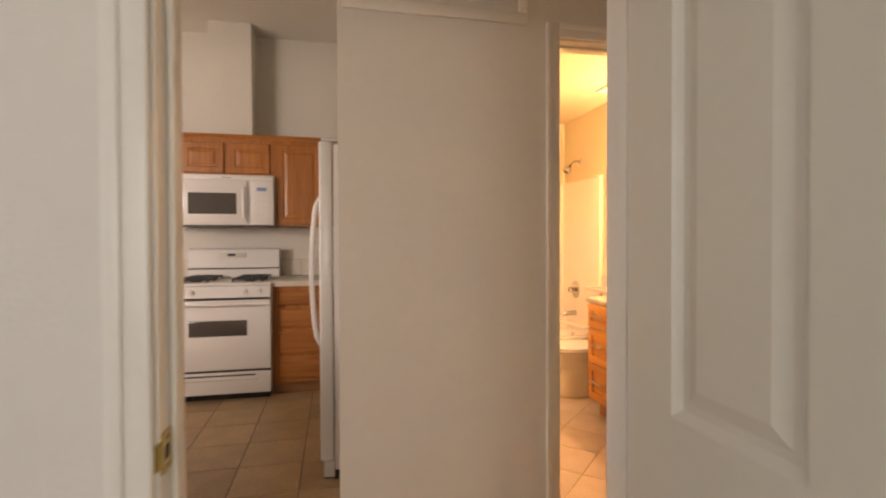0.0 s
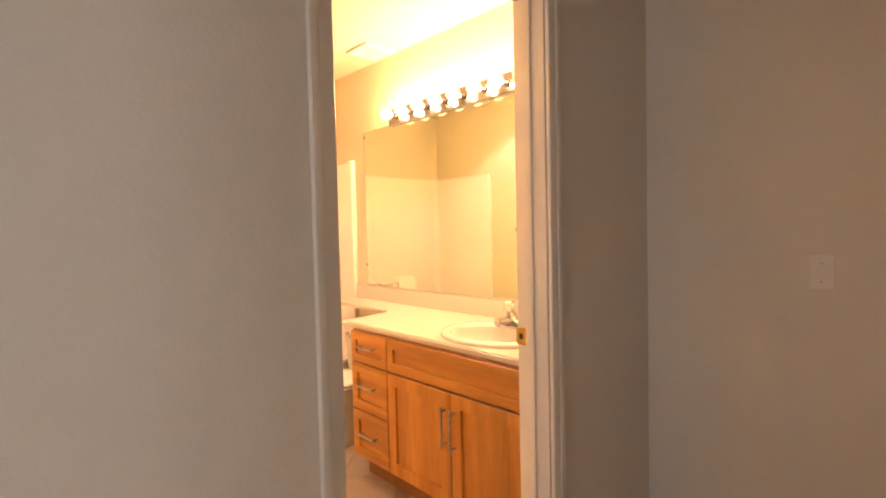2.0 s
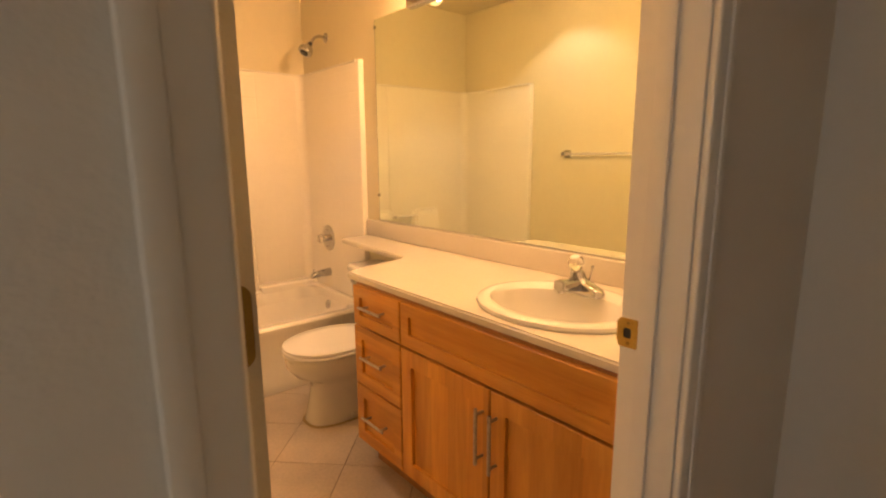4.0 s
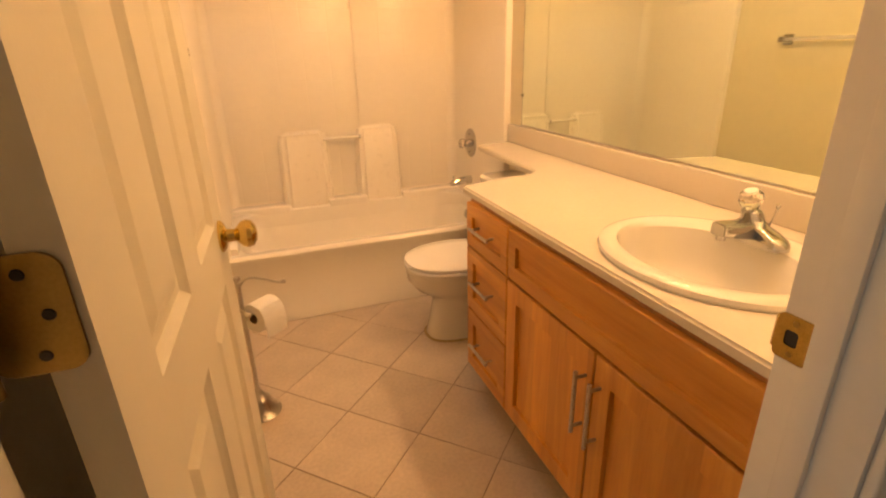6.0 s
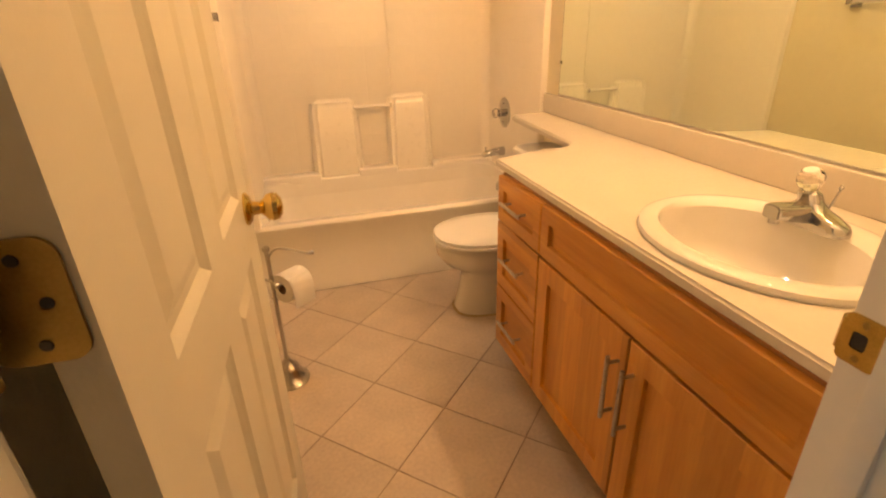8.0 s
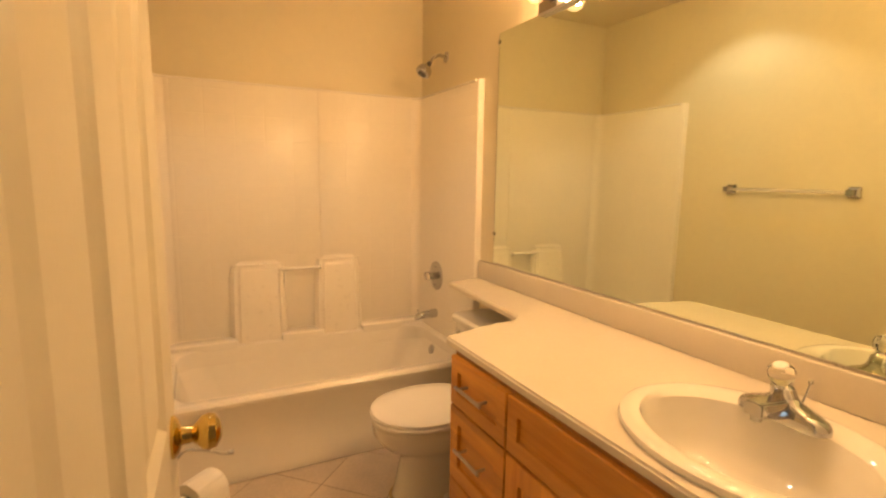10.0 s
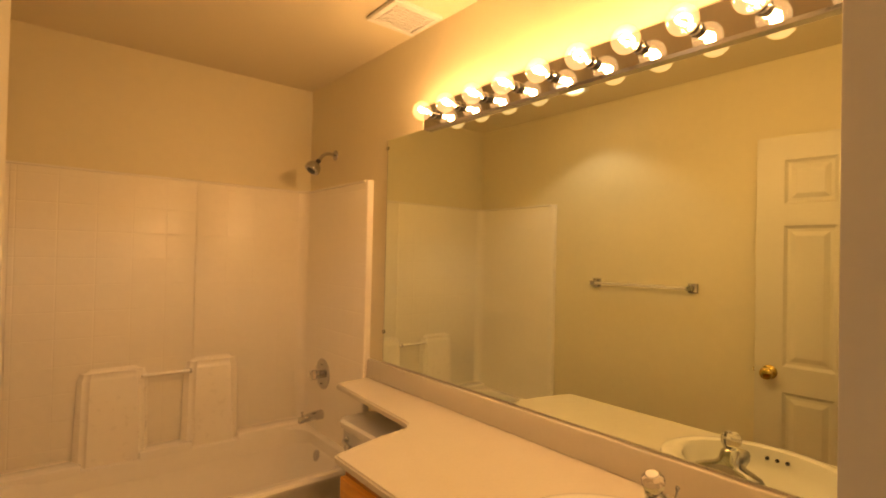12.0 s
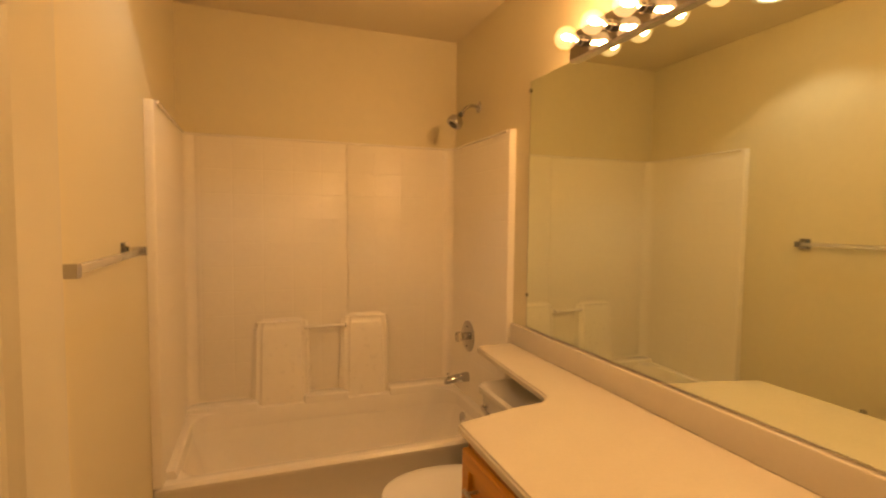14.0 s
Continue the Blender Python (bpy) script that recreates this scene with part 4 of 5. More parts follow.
# ---- bath: mirror and lights ----
mirror = thing("wall_mirror_glass", "large frameless plate mirror above the vanity", "mirror", m=pose(0, 1.14, 0.912))
MY0, MY1, MZ0, MZ1 = VY0 + 0.006, 2.112, 0.913, 1.990
p = part("glass", boxm(-0.0065, -0.0015, MY0 - 1.14, MY1 - 1.14, MZ0 - 0.912, MZ1 - 0.912), MIRROR, mirror, smooth=False)
part("j_channel", boxm(-0.010, -0.0068, MY0 - 1.14, MY1 - 1.14, MZ0 - 0.9125, MZ0 - 0.906, bevel=0.001), NICKEL, mirror)
edge_green = material("glass_edge", (0.10, 0.13, 0.10), 0.3)
part("polished_edge", boxm(-0.0066, -0.0014, MY1 - 1.14, MY1 - 1.14 + 0.002, MZ0 - 0.912, MZ1 - 0.912), edge_green, mirror)
for z in (1.06, 1.95):
    part("mirror_clip", boxm(-0.011, -0.001, MY1 - 1.146, MY1 - 1.132, z - 0.920, z - 0.904, bevel=0.002), ACRYLIC, mirror)

light_bar = thing("vanity_light", "chrome bar vanity light with ten clear globe bulbs", "light fixture", m=pose(0, 1.03, 2.030))
LB0, LB1 = 0.268, 1.795
bm = bmesh.new()
prof = [(-0.001, -0.055), (-0.022, -0.055), (-0.030, -0.047), (-0.030, 0.047), (-0.022, 0.055), (-0.001, 0.055)]
loft(bm, [[(x, LB0 - 1.03, z) for x, z in prof], [(x, LB1 - 1.03, z) for x, z in prof]])
part("housing", bm, BARCHROME, light_bar, "mirror-polished chrome housing", smooth=False)
for i in range(10):
    y = 1.717 - 0.1525 * i - 1.03
    bm = bmesh.new()
    lathe(bm, [(0.020, 0), (0.020, 0.006), (0.0165, 0.010), (0.0165, 0.026), (0.014, 0.028)], aim((-0.0305, y, 0), (-1, y, 0)), 20)
    so = part("socket", bm, CHROME, light_bar)
    bm = bmesh.new()
    pr = [(0.012, 0.0), (0.014, 0.008)] + [(0.0385 * math.sin(a), 0.047 - 0.0385 * math.cos(a)) for a in np.linspace(0.5, math.pi - 0.06, 14)]
    lathe(bm, pr, aim((-0.055, y, 0), (-1, y, 0)), 28)
    bu = part("bulb", bm, BULBGLASS, light_bar, "clear glass globe bulb, lit")
    bu.visible_shadow = False
    bm = bmesh.new()
    tube(bm, bend([(-0.068, y - 0.006, 0.0), (-0.094, y - 0.015, 0.002), (-0.108, y - 0.008, 0.006), (-0.108, y + 0.008, 0.006), (-0.094, y + 0.015, 0.002), (-0.068, y + 0.006, 0.0)]), 0.0042, 8)
    part("filament", bm, FILAMENT, bu)
    lamp = new("bulb_light", bpy.data.lights.new("bulb_light", "POINT"))
    lamp.data.energy, lamp.data.color, lamp.data.shadow_soft_size = BULB_WATTS, BULB_COLOR, 0.014
    lamp.location = (-0.118, y + 1.03, 2.030)

# ceiling can lamp over the tub side of the room
can = thing("recessed_light", "round recessed ceiling light with white trim", "ceiling light", m=pose(-1.13, 1.865, H))
bm = bmesh.new()
lathe_ring = [(0.072, 0.0), (0.095, -0.001), (0.096, -0.006), (0.074, -0.009), (0.070, -0.004)]
n = 36
loft(bm, [[(r * math.cos(2 * math.pi * i / n), r * math.sin(2 * math.pi * i / n), z) for i in range(n)] for r, z in lathe_ring], False, False)
part("trim_ring", bm, WHITEPLASTIC, can)
bm = bmesh.new()
lathe(bm, [(0.062, -0.0045), (0.050, -0.010), (0.002, -0.012)], None, 32)
part("lens", bm, CANGLOW, can)
cl = new("can_light", bpy.data.lights.new("can_light", "SPOT"))
cl.data.energy, cl.data.color, cl.data.spot_size, cl.data.spot_blend, cl.data.shadow_soft_size = CAN_WATTS, (0.95, 0.96, 1.0), radians(112), 0.35, 0.05
cl.location = (-1.13, 1.865, H - 0.02)

vent = thing("ceiling_vent", "cream square exhaust fan grille in the ceiling", "vent", m=pose(-0.145, 1.797, H))
bm = bmesh.new()
for x0, x1, y0, y1 in ((-0.118, 0.118, -0.112, -0.088), (-0.118, 0.118, 0.088, 0.112), (-0.118, -0.094, -0.088, 0.088), (0.094, 0.118, -0.088, 0.088)):
    box(bm, x0, x1, y0, y1, -0.018, -0.0005, 0.003)
part("frame", bm, WHITEPLASTIC, vent)
# black sheet in place of the unlit fan cavity
part("backing", boxm(-0.094, 0.094, -0.088, 0.088, -0.006, -0.0008), BLACK, vent)
sl = None
for i in range(9):
    y = -0.0776 + i * 0.0194
    if sl is None:
        sl = part("slat", boxm(-0.094, 0.094, -0.003, 0.003, -0.014, -0.007), WHITEPLASTIC, vent, smooth=False)
        sl.location.y = y
    else:
        s2 = sl.copy()
        scene.collection.objects.link(s2)
        s2.location.y = y
for i in range(6):
    part("cross_slat", boxm(-0.075 + i * 0.03 - 0.0015, -0.075 + i * 0.03 + 0.0015, -0.088, 0.088, -0.0125, -0.0075), WHITEPLASTIC, vent, smooth=False)

# ---- bath: towel bar, paper stand ----
towel = thing("towel_bar", "square chrome towel bar on the side wall", "towel bar", m=pose(LX, 1.61, 1.285))
for y in (-0.300, 0.305):
    bm = bmesh.new()
    loft(bm, [[(0.0005, y + a * 0.027, b * 0.027) for a, b in ((-1, -1), (1, -1), (1, 1), (-1, 1))], [(0.010, y + a * 0.025, b * 0.025) for a, b in ((-1, -1), (1, -1), (1, 1), (-1, 1))],
              [(0.018, y + a * 0.013, b * 0.013) for a, b in ((-1, -1), (1, -1), (1, 1), (-1, 1))], [(0.062, y + a * 0.013, b * 0.014) for a, b in ((-1, -1), (1, -1), (1, 1), (-1, 1))]])
    part("bracket", bm, CHROME, towel, smooth=False)
part("bar", boxm(0.042, 0.058, -0.287, 0.292, -0.009, 0.009, bevel=0.002), CLEARBAR, towel, "clear square acrylic bar")

stand = thing("toilet_paper_stand", "brushed nickel toilet paper stand on a round foot", "paper holder", m=pose(-1.398, 1.562, 0) @ Matrix.Diagonal((1, 1, 0.935, 1)))
bm = bmesh.new()
lathe(bm, [(0.074, 0), (0.075, 0.006), (0.068, 0.013), (0.056, 0.026), (0.046, 0.042), (0.040, 0.058), (0.038, 0.062), (0.040, 0.066), (0.036, 0.072), (0.022, 0.086), (0.014, 0.098), (0.012, 0.108), (0.007, 0.112)], None, 36)
part("foot", bm, NICKEL, stand)
bm = bmesh.new()
rod(bm, (0, 0, 0.105), (0, 0, 0.575), 0.0075, 14)
part("post", bm, NICKEL, stand)
bm = bmesh.new()
lathe(bm, [(0.005, 0), (0.009, 0.003), (0.006, 0.008), (0.012, 0.014), (0.014, 0.022), (0.011, 0.031), (0.002, 0.035)], pose(0, 0, 0.573))
part("finial", bm, NICKEL, stand)
bm = bmesh.new()
tube(bm, bend([(0.0, 0.0, 0.555), (0.03, -0.002, 0.590), (0.075, -0.004, 0.585), (0.125, -0.006, 0.562), (0.150, -0.008, 0.556)]), 0.004)
lathe(bm, [(0.003, 0), (0.008, 0.004), (0.008, 0.012), (0.002, 0.016)], pose(0.150, -0.008, 0.552))
part("hook", bm, NICKEL, stand)
bm = bmesh.new()
tube(bm, [(-0.050, 0.020, 0.478), (0.0, -0.012, 0.466), (0.022, -0.030, 0.458), (0.050, -0.012, 0.452), (0.115, 0.052, 0.446)], 0.0048)
lathe(bm, [(0.003, 0), (0.008, 0.004), (0.008, 0.012), (0.002, 0.016)], aim((-0.046, 0.018, 0.477), (-0.1, 0.05, 0.489)))
lathe(bm, [(0.003, 0), (0.012, 0.005), (0.013, 0.012), (0.009, 0.020), (0.002, 0.023)], aim((0.024, -0.028, 0.4585), (0.0, -0.052, 0.4605)))
part("arm", bm, NICKEL, stand)

roll = thing("toilet_paper_roll", "white toilet paper roll hanging on the stand", "toilet paper", m=pose(-1.398, 1.562, -0.029))
m = aim((0.030, -0.026, 0.437), (0.100, 0.044, 0.431))
bm = bmesh.new()
n = 36
ringp = lambda r, z: [m @ Vector((r * math.cos(2 * math.pi * i / n), r * math.sin(2 * math.pi * i / n), z)) for i in range(n)]
loft(bm, [ringp(0.020, 0.0), ringp(0.052, 0.0), ringp(0.054, 0.003), ringp(0.054, 0.099), ringp(0.052, 0.102), ringp(0.020, 0.102)], False, False)
part("paper", bm, PAPER, roll)
bm = bmesh.new()
loft(bm, [ringp(0.0200, 0.001), ringp(0.0200, 0.101), ringp(0.0185, 0.101), ringp(0.0185, 0.001)], False, False)
part("core", bm, CARD, roll)
bm = bmesh.new()
ax = (m.to_3x3() @ Vector((0, 0, 1))).normalized()
o = m.translation
sheet = [(0.0, 0.0, 0.0545), (0.025, -0.025, 0.043), (0.0375, -0.0375, 0.012), (0.040, -0.040, -0.03), (0.038, -0.038, -0.070)]
a = [bm.verts.new(o + Vector(p) + ax * 0.001) for p in sheet]
b = [bm.verts.new(o + Vector(p) + ax * 0.101) for p in sheet]
for i in range(4):
    bm.faces.new((a[i], a[i + 1], b[i + 1], b[i]))
part("loose_sheet", bm, PAPER, roll)

# ---- hall ----
sw = thing("light_switch", "white toggle light switch plate on the hall wall", "light switch", m=pose(EX, -0.492, 1.124))
bm = bmesh.new()
loft(bm, [[(-0.0005, y * 0.035, z * 0.057) for y, z in ((-1, -1), (1, -1), (1, 1), (-1, 1))], [(-0.003, y * 0.035, z * 0.057) for y, z in ((-1, -1), (1, -1), (1, 1), (-1, 1))], [(-0.006, y * 0.031, z * 0.053) for y, z in ((-1, -1), (1, -1), (1, 1), (-1, 1))]])
part("plate", bm, WHITEPLASTIC, sw)
part("surround", boxm(-0.0068, -0.0058, -0.0055, 0.0055, -0.012, 0.012), TRIM, sw)
part("toggle", boxm(-0.016, -0.005, -0.0042, 0.0042, 0.000, 0.011, bevel=0.002), WHITEPLASTIC, sw)
for z in (-0.030, 0.030):
    part("screw", rod(bmesh.new(), (-0.0055, 0, z), (-0.0072, 0, z), 0.0032), NICKEL, sw)

grille = thing("return_air_grille", "white louvred return air grille high on the wall", "vent", m=pose(-1.952, DY0, 2.10))
bm = bmesh.new()
for x0, x1, z0, z1 in ((-0.36, 0.36, -0.025, 0.020), (-0.36, 0.36, 0.25, 0.285), (-0.36, -0.325, 0.02, 0.25), (0.325, 0.36, 0.02, 0.25)):
    box(bm, x0, x1, -0.014, -0.0005, z0, z1, 0.003)
part("frame", bm, TRIM, grille)
part("backing", boxm(-0.325, 0.325, -0.004, -0.0008, 0.02, 0.25), TRIM, grille)
for i in range(14):
    bm = boxm(-0.325, 0.325, -0.008, 0.0, -0.001, 0.001)
    bmesh.ops.rotate(bm, verts=bm.verts, matrix=Matrix.Rotation(radians(40), 3, "X"))
    bmesh.ops.translate(bm, verts=bm.verts, vec=(0, -0.005, 0.028 + i * 0.0165))
    part("slat", bm, TRIM, grille, smooth=False)

# ---- kitchen ----


def cab_front(x0, x1, yf, z0, z1, mat_, arch=True):
    """A raised-panel oak front facing -y."""
    bm = bmesh.new()
    q = lambda d, y: [(x0 + d, y, z0 + d), (x1 - d, y, z0 + d), (x1 - d, y, z1 - d), (x0 + d, y, z1 - d)]
    if arch:
        loft(bm, [q(0, yf), q(0, yf - 0.014), q(0.005, yf - 0.019), q(0.048, yf - 0.019), q(0.054, yf - 0.011), q(0.062, yf - 0.011), q(0.085, yf - 0.017)])
    else:
        loft(bm, [q(0, yf), q(0, yf - 0.012), q(0.014, yf - 0.019)])
    return bm


def cabinet(name, label, x0, x1, y0, y1, z0, z1, fronts, kick=False, mat_=None):
    """An oak cabinet with its face towards -y; fronts: (kind, x0, x1, z0, z1)."""
    ob = thing(name, label, "cabinet", m=pose((x0 + x1) / 2, (y0 + y1) / 2, z0))
    inv = ob.matrix_world.inverted()
    def add(nm, bm, m_, sm=True):
        bmesh.ops.transform(bm, verts=bm.verts, matrix=inv)
        return part(nm, bm, m_, ob, "", sm)
    if kick:
        add("body", boxm(x0, x1, y0, y1, z0 + 0.1, z1), OAK_V, False)
        add("toe_kick", boxm(x0, x1, y0 + 0.06, y1, z0, z0 + 0.1), MAPLE_SHADED, False)
    else:
        add("body", boxm(x0, x1, y0, y1, z0, z1), OAK_V, False)
    for kind, a, b, c, d in fronts:
        add(kind, cab_front(a, b, y0 - 0.0005, c, d, None, kind == "door"), OAK_V if kind == "door" else OAK_H, False)
    return ob


UY = 2.73
cabinet("wall_cabinet", "honey oak wall cabinet with raised panel doors", -4.45, -4.03, UY, 3.049, 1.362, 2.10, [("door", -4.43, -4.045, 1.375, 2.06)])
cabinet("wall_cabinet", "honey oak wall cabinet with raised panel door", -4.028, -3.622, UY, 3.049, 1.362, 2.10, [("door", -4.005, -3.65, 1.375, 2.06)])
cabinet("wall_cabinet", "short honey oak cabinet over the microwave", -3.620, -2.856, UY, 3.049, 1.79, 2.10, [("door", -3.585, -3.255, 1.805, 2.06), ("door", -3.215, -2.885, 1.805, 2.06)])
cabinet("wall_cabinet", "honey oak wall cabinet beside the refrigerator", -2.854, -2.30, UY, 3.049, 1.362, 2.10, [("door", -2.825, -2.45, 1.375, 2.06), ("door", -2.43, -2.315, 1.375, 2.06)])
bm = bmesh.new()
loft(bm, [[(-4.45, y, z) for y, z in ((UY, 2.1005), (UY - 0.012, 2.1005), (UY - 0.03, 2.125), (UY - 0.03, 2.132), (UY, 2.132))], [(-2.30, y, z) for y, z in ((UY, 2.1005), (UY - 0.012, 2.1005), (UY - 0.03, 2.125), (UY - 0.03, 2.132), (UY, 2.132))]])
structure("trim_crown", bm, OAK_H, "honey oak crown trim along the wall cabinets", "trim")
structure("wall_chase", boxm(-3.375, -3.035, 2.76, 3.05, 2.104, 3.1), WALL, "boxed-out white duct chase above the cabinets")

mw = thing("microwave", "white over-the-range microwave with dark window", "microwave", m=pose(-3.222, 2.85, 1.35))
bm = boxm(-0.378, 0.378, -0.195, 0.195, 0.012, 0.435, bevel=0.006)
part("body", bm, ENAMEL, mw)
part("vent_strip", boxm(-0.370, 0.370, -0.199, -0.190, 0.395, 0.425, bevel=0.002), WHITEPLASTIC, mw)
part("base_plate", boxm(-0.375, 0.375, -0.190, 0.19, 0.0, 0.0115), BLACK, mw)
dm = part("door", boxm(-0.375, 0.165, -0.209, -0.1955, 0.018, 0.390, bevel=0.006), ENAMEL, mw)
part("window_frame", boxm(-0.320, 0.105, -0.2115, -0.2095, 0.085, 0.300, bevel=0.001), WHITEPLASTIC, dm)
part("window", boxm(-0.295, 0.080, -0.2130, -0.2117, 0.105, 0.280), DARKGLASS, dm)
bm = bmesh.new()
tube(bm, bend([(0.140, -0.208, 0.07), (0.140, -0.238, 0.11), (0.140, -0.245, 0.20), (0.140, -0.238, 0.29), (0.140, -0.208, 0.33)]), 0.013, 12)
part("handle", bm, ENAMEL, dm)
cp = part("control_panel", boxm(0.190, 0.372, -0.207, -0.1955, 0.018, 0.390, bevel=0.005), ENAMEL, mw)
part("display", boxm(0.240, 0.318, -0.2085, -0.2072, 0.300, 0.330), DISPLAY, cp)
for i in range(4):
    for k in range(3):
        part("button", boxm(0.228 + k * 0.037, 0.256 + k * 0.037, -0.2080, -0.2072, 0.085 + i * 0.045, 0.110 + i * 0.045), WHITEPLASTIC, cp, smooth=False)
part("badge", boxm(-0.035, 0.035, -0.2002, -0.1992, 0.405, 0.415), NICKEL, mw)

rg = thing("gas_range", "white freestanding gas range with black grates", "range", m=pose(-3.2075, 2.62, 0))
R0, R1, RF = -0.377, 0.377, -0.345
part("body", boxm(R0, R1, RF, 0.33, 0.06, 0.885, bevel=0.004), ENAMEL, rg)
part("kick_plate", boxm(R0 + 0.02, R1 - 0.02, RF + 0.05, 0.32, 0.0, 0.0595), BLACK, rg)
part("cooktop", boxm(R0 - 0.002, R1 + 0.002, RF - 0.012, 0.335, 0.8855, 0.908, bevel=0.007, seg=3), ENAMEL, rg)
bm = bmesh.new()
loft(bm, [[(R0, RF - 0.001, 0.795), (R1, RF - 0.001, 0.795), (R1, RF - 0.001, 0.884), (R0, RF - 0.001, 0.884)], [(R0, RF - 0.034, 0.797), (R1, RF - 0.034, 0.797), (R1, RF - 0.016, 0.884), (R0, RF - 0.016, 0.884)]])
fp = part("control_panel", bm, ENAMEL, rg)
for x in (-0.29, -0.19, 0.19, 0.29):
    bm = bmesh.new()
    lathe(bm, [(0.021, 0), (0.020, 0.012), (0.017, 0.022), (0.002, 0.023)], aim((x, RF - 0.026, 0.840), (x, RF - 1, 0.64)))
    part("knob", bm, WHITEPLASTIC, fp)
# black strip filling the gap above the oven door as its shade
part("door_gap_shade", boxm(R0 + 0.004, R1 - 0.004, RF - 0.010, RF - 0.0005, 0.778, 0.794), BLACK, rg)
od = part("oven_door", boxm(R0, R1, RF - 0.034, RF - 0.0008, 0.245, 0.776, bevel=0.007, seg=3), ENAMEL, rg)
part("window", boxm(-0.208, 0.205, RF - 0.0365, RF - 0.0345, 0.505, 0.625, bevel=0.001), DARKGLASS, od, "dark oven window")
bm = bmesh.new()
tube(bm, bend([(R0 + 0.02, RF - 0.030, 0.745), (R0 + 0.03, RF - 0.062, 0.748), (0, RF - 0.068, 0.750), (R1 - 0.03, RF - 0.062, 0.748), (R1 - 0.02, RF - 0.030, 0.745)]), 0.012, 12)
part("handle", bm, ENAMEL, od)
# likewise a black strip for the shade between door and drawer
part("drawer_gap_shade", boxm(R0 + 0.003, R1 - 0.003, RF - 0.022, RF - 0.0005, 0.229, 0.2445), BLACK, rg)
dw = part("drawer", boxm(R0, R1, RF - 0.032, RF - 0.0008, 0.062, 0.228, bevel=0.006, seg=3), ENAMEL, rg)
bm = bmesh.new()
loft(bm, [[(-0.28, RF - 0.0322, 0.165), (0.28, RF - 0.0322, 0.165), (0.30, RF - 0.0322, 0.195), (-0.30, RF - 0.0322, 0.195)], [(-0.27, RF - 0.047, 0.176), (0.27, RF - 0.047, 0.176), (0.285, RF - 0.042, 0.190), (-0.285, RF - 0.042, 0.190)]])
part("pull_lip", bm, ENAMEL, dw)
# dark strip laid on the drawer face for the shadow at the pull
part("pull_shadow_strip", boxm(-0.265, 0.265, RF - 0.0338, RF - 0.0318, 0.197, 0.209, bevel=0.0008), IRON, dw)
bm = bmesh.new()
loft(bm, [[(R0, 0.255, 0.9085), (R1, 0.255, 0.9085), (R1, 0.335, 0.9085), (R0, 0.335, 0.9085)], [(R0, 0.262, 1.03), (R1, 0.262, 1.03), (R1, 0.335, 1.03), (R0, 0.335, 1.03)], [(R0, 0.280, 1.155), (R1, 0.280, 1.155), (R1, 0.335, 1.155), (R0, 0.335, 1.155)], [(R0 + 0.01, 0.300, 1.168), (R1 - 0.01, 0.300, 1.168), (R1 - 0.01, 0.330, 1.168), (R0 + 0.01, 0.330, 1.168)]])
bg = part("backguard", bm, ENAMEL, rg, smooth=False)
part("trim_line", boxm(R0 + 0.002, R1 - 0.002, 0.250, 0.258, 0.985, 0.995), BLACK, bg)
part("clock_panel", boxm(-0.13, 0.10, 0.268, 0.276, 1.085, 1.125, bevel=0.001), material("panel_print", (0.62, 0.60, 0.55), 0.4), bg)
part("display", boxm(-0.055, 0.005, 0.2665, 0.2678, 1.098, 1.120), BLACK, bg)
for x in (-0.20, 0.20):
    for y in (-0.19, 0.10):
        bm = bmesh.new()
        lathe(bm, [(0.045, 0), (0.045, 0.006), (0.030, 0.012), (0.002, 0.013)], pose(x, y, 0.9085))
        bn = part("burner", bm, IRON, rg)
        bm = bmesh.new()
        box(bm, x - 0.115, x + 0.115, y - 0.115, y - 0.103, 0.926, 0.938)
        box(bm, x - 0.115, x + 0.115, y + 0.103, y + 0.115, 0.926, 0.938)
        box(bm, x - 0.115, x - 0.103, y - 0.103, y + 0.103, 0.926, 0.938)
        box(bm, x + 0.103, x + 0.115, y - 0.103, y + 0.103, 0.926, 0.938)
        box(bm, x - 0.103, x - 0.03, y - 0.005, y + 0.005, 0.928, 0.942)
        box(bm, x + 0.03, x + 0.103, y - 0.005, y + 0.005, 0.928, 0.942)
        box(bm, x - 0.005, x + 0.005, y - 0.103, y - 0.03, 0.928, 0.942)
        box(bm, x - 0.005, x + 0.005, y + 0.03, y + 0.103, 0.928, 0.942)
        for sx in (-0.109, 0.109):
            for sy in (-0.109, 0.109):
                box(bm, x + sx - 0.006, x + sx + 0.006, y + sy - 0.006, y + sy + 0.006, 0.9085, 0.926)
        part("grate", bm, IRON, rg, smooth=False)

BFY = 2.34
cabinet("base_cabinet", "honey oak drawer base cabinet beside the range", -2.826, -2.30, BFY, 3.049, 0, 0.868, [("drawer", -2.79, -2.33, 0.715, 0.835), ("drawer", -2.79, -2.33, 0.535, 0.690), ("drawer", -2.79, -2.33, 0.330, 0.510), ("drawer", -2.79, -2.33, 0.130, 0.305)], True)
cabinet("base_cabinet", "honey oak base cabinet with drawer and door", -4.45, -3.589, BFY, 3.049, 0, 0.868, [("drawer", -4.10, -3.625, 0.700, 0.835), ("door", -4.10, -3.625, 0.130, 0.675), ("door", -4.44, -4.12, 0.130, 0.835)], True)
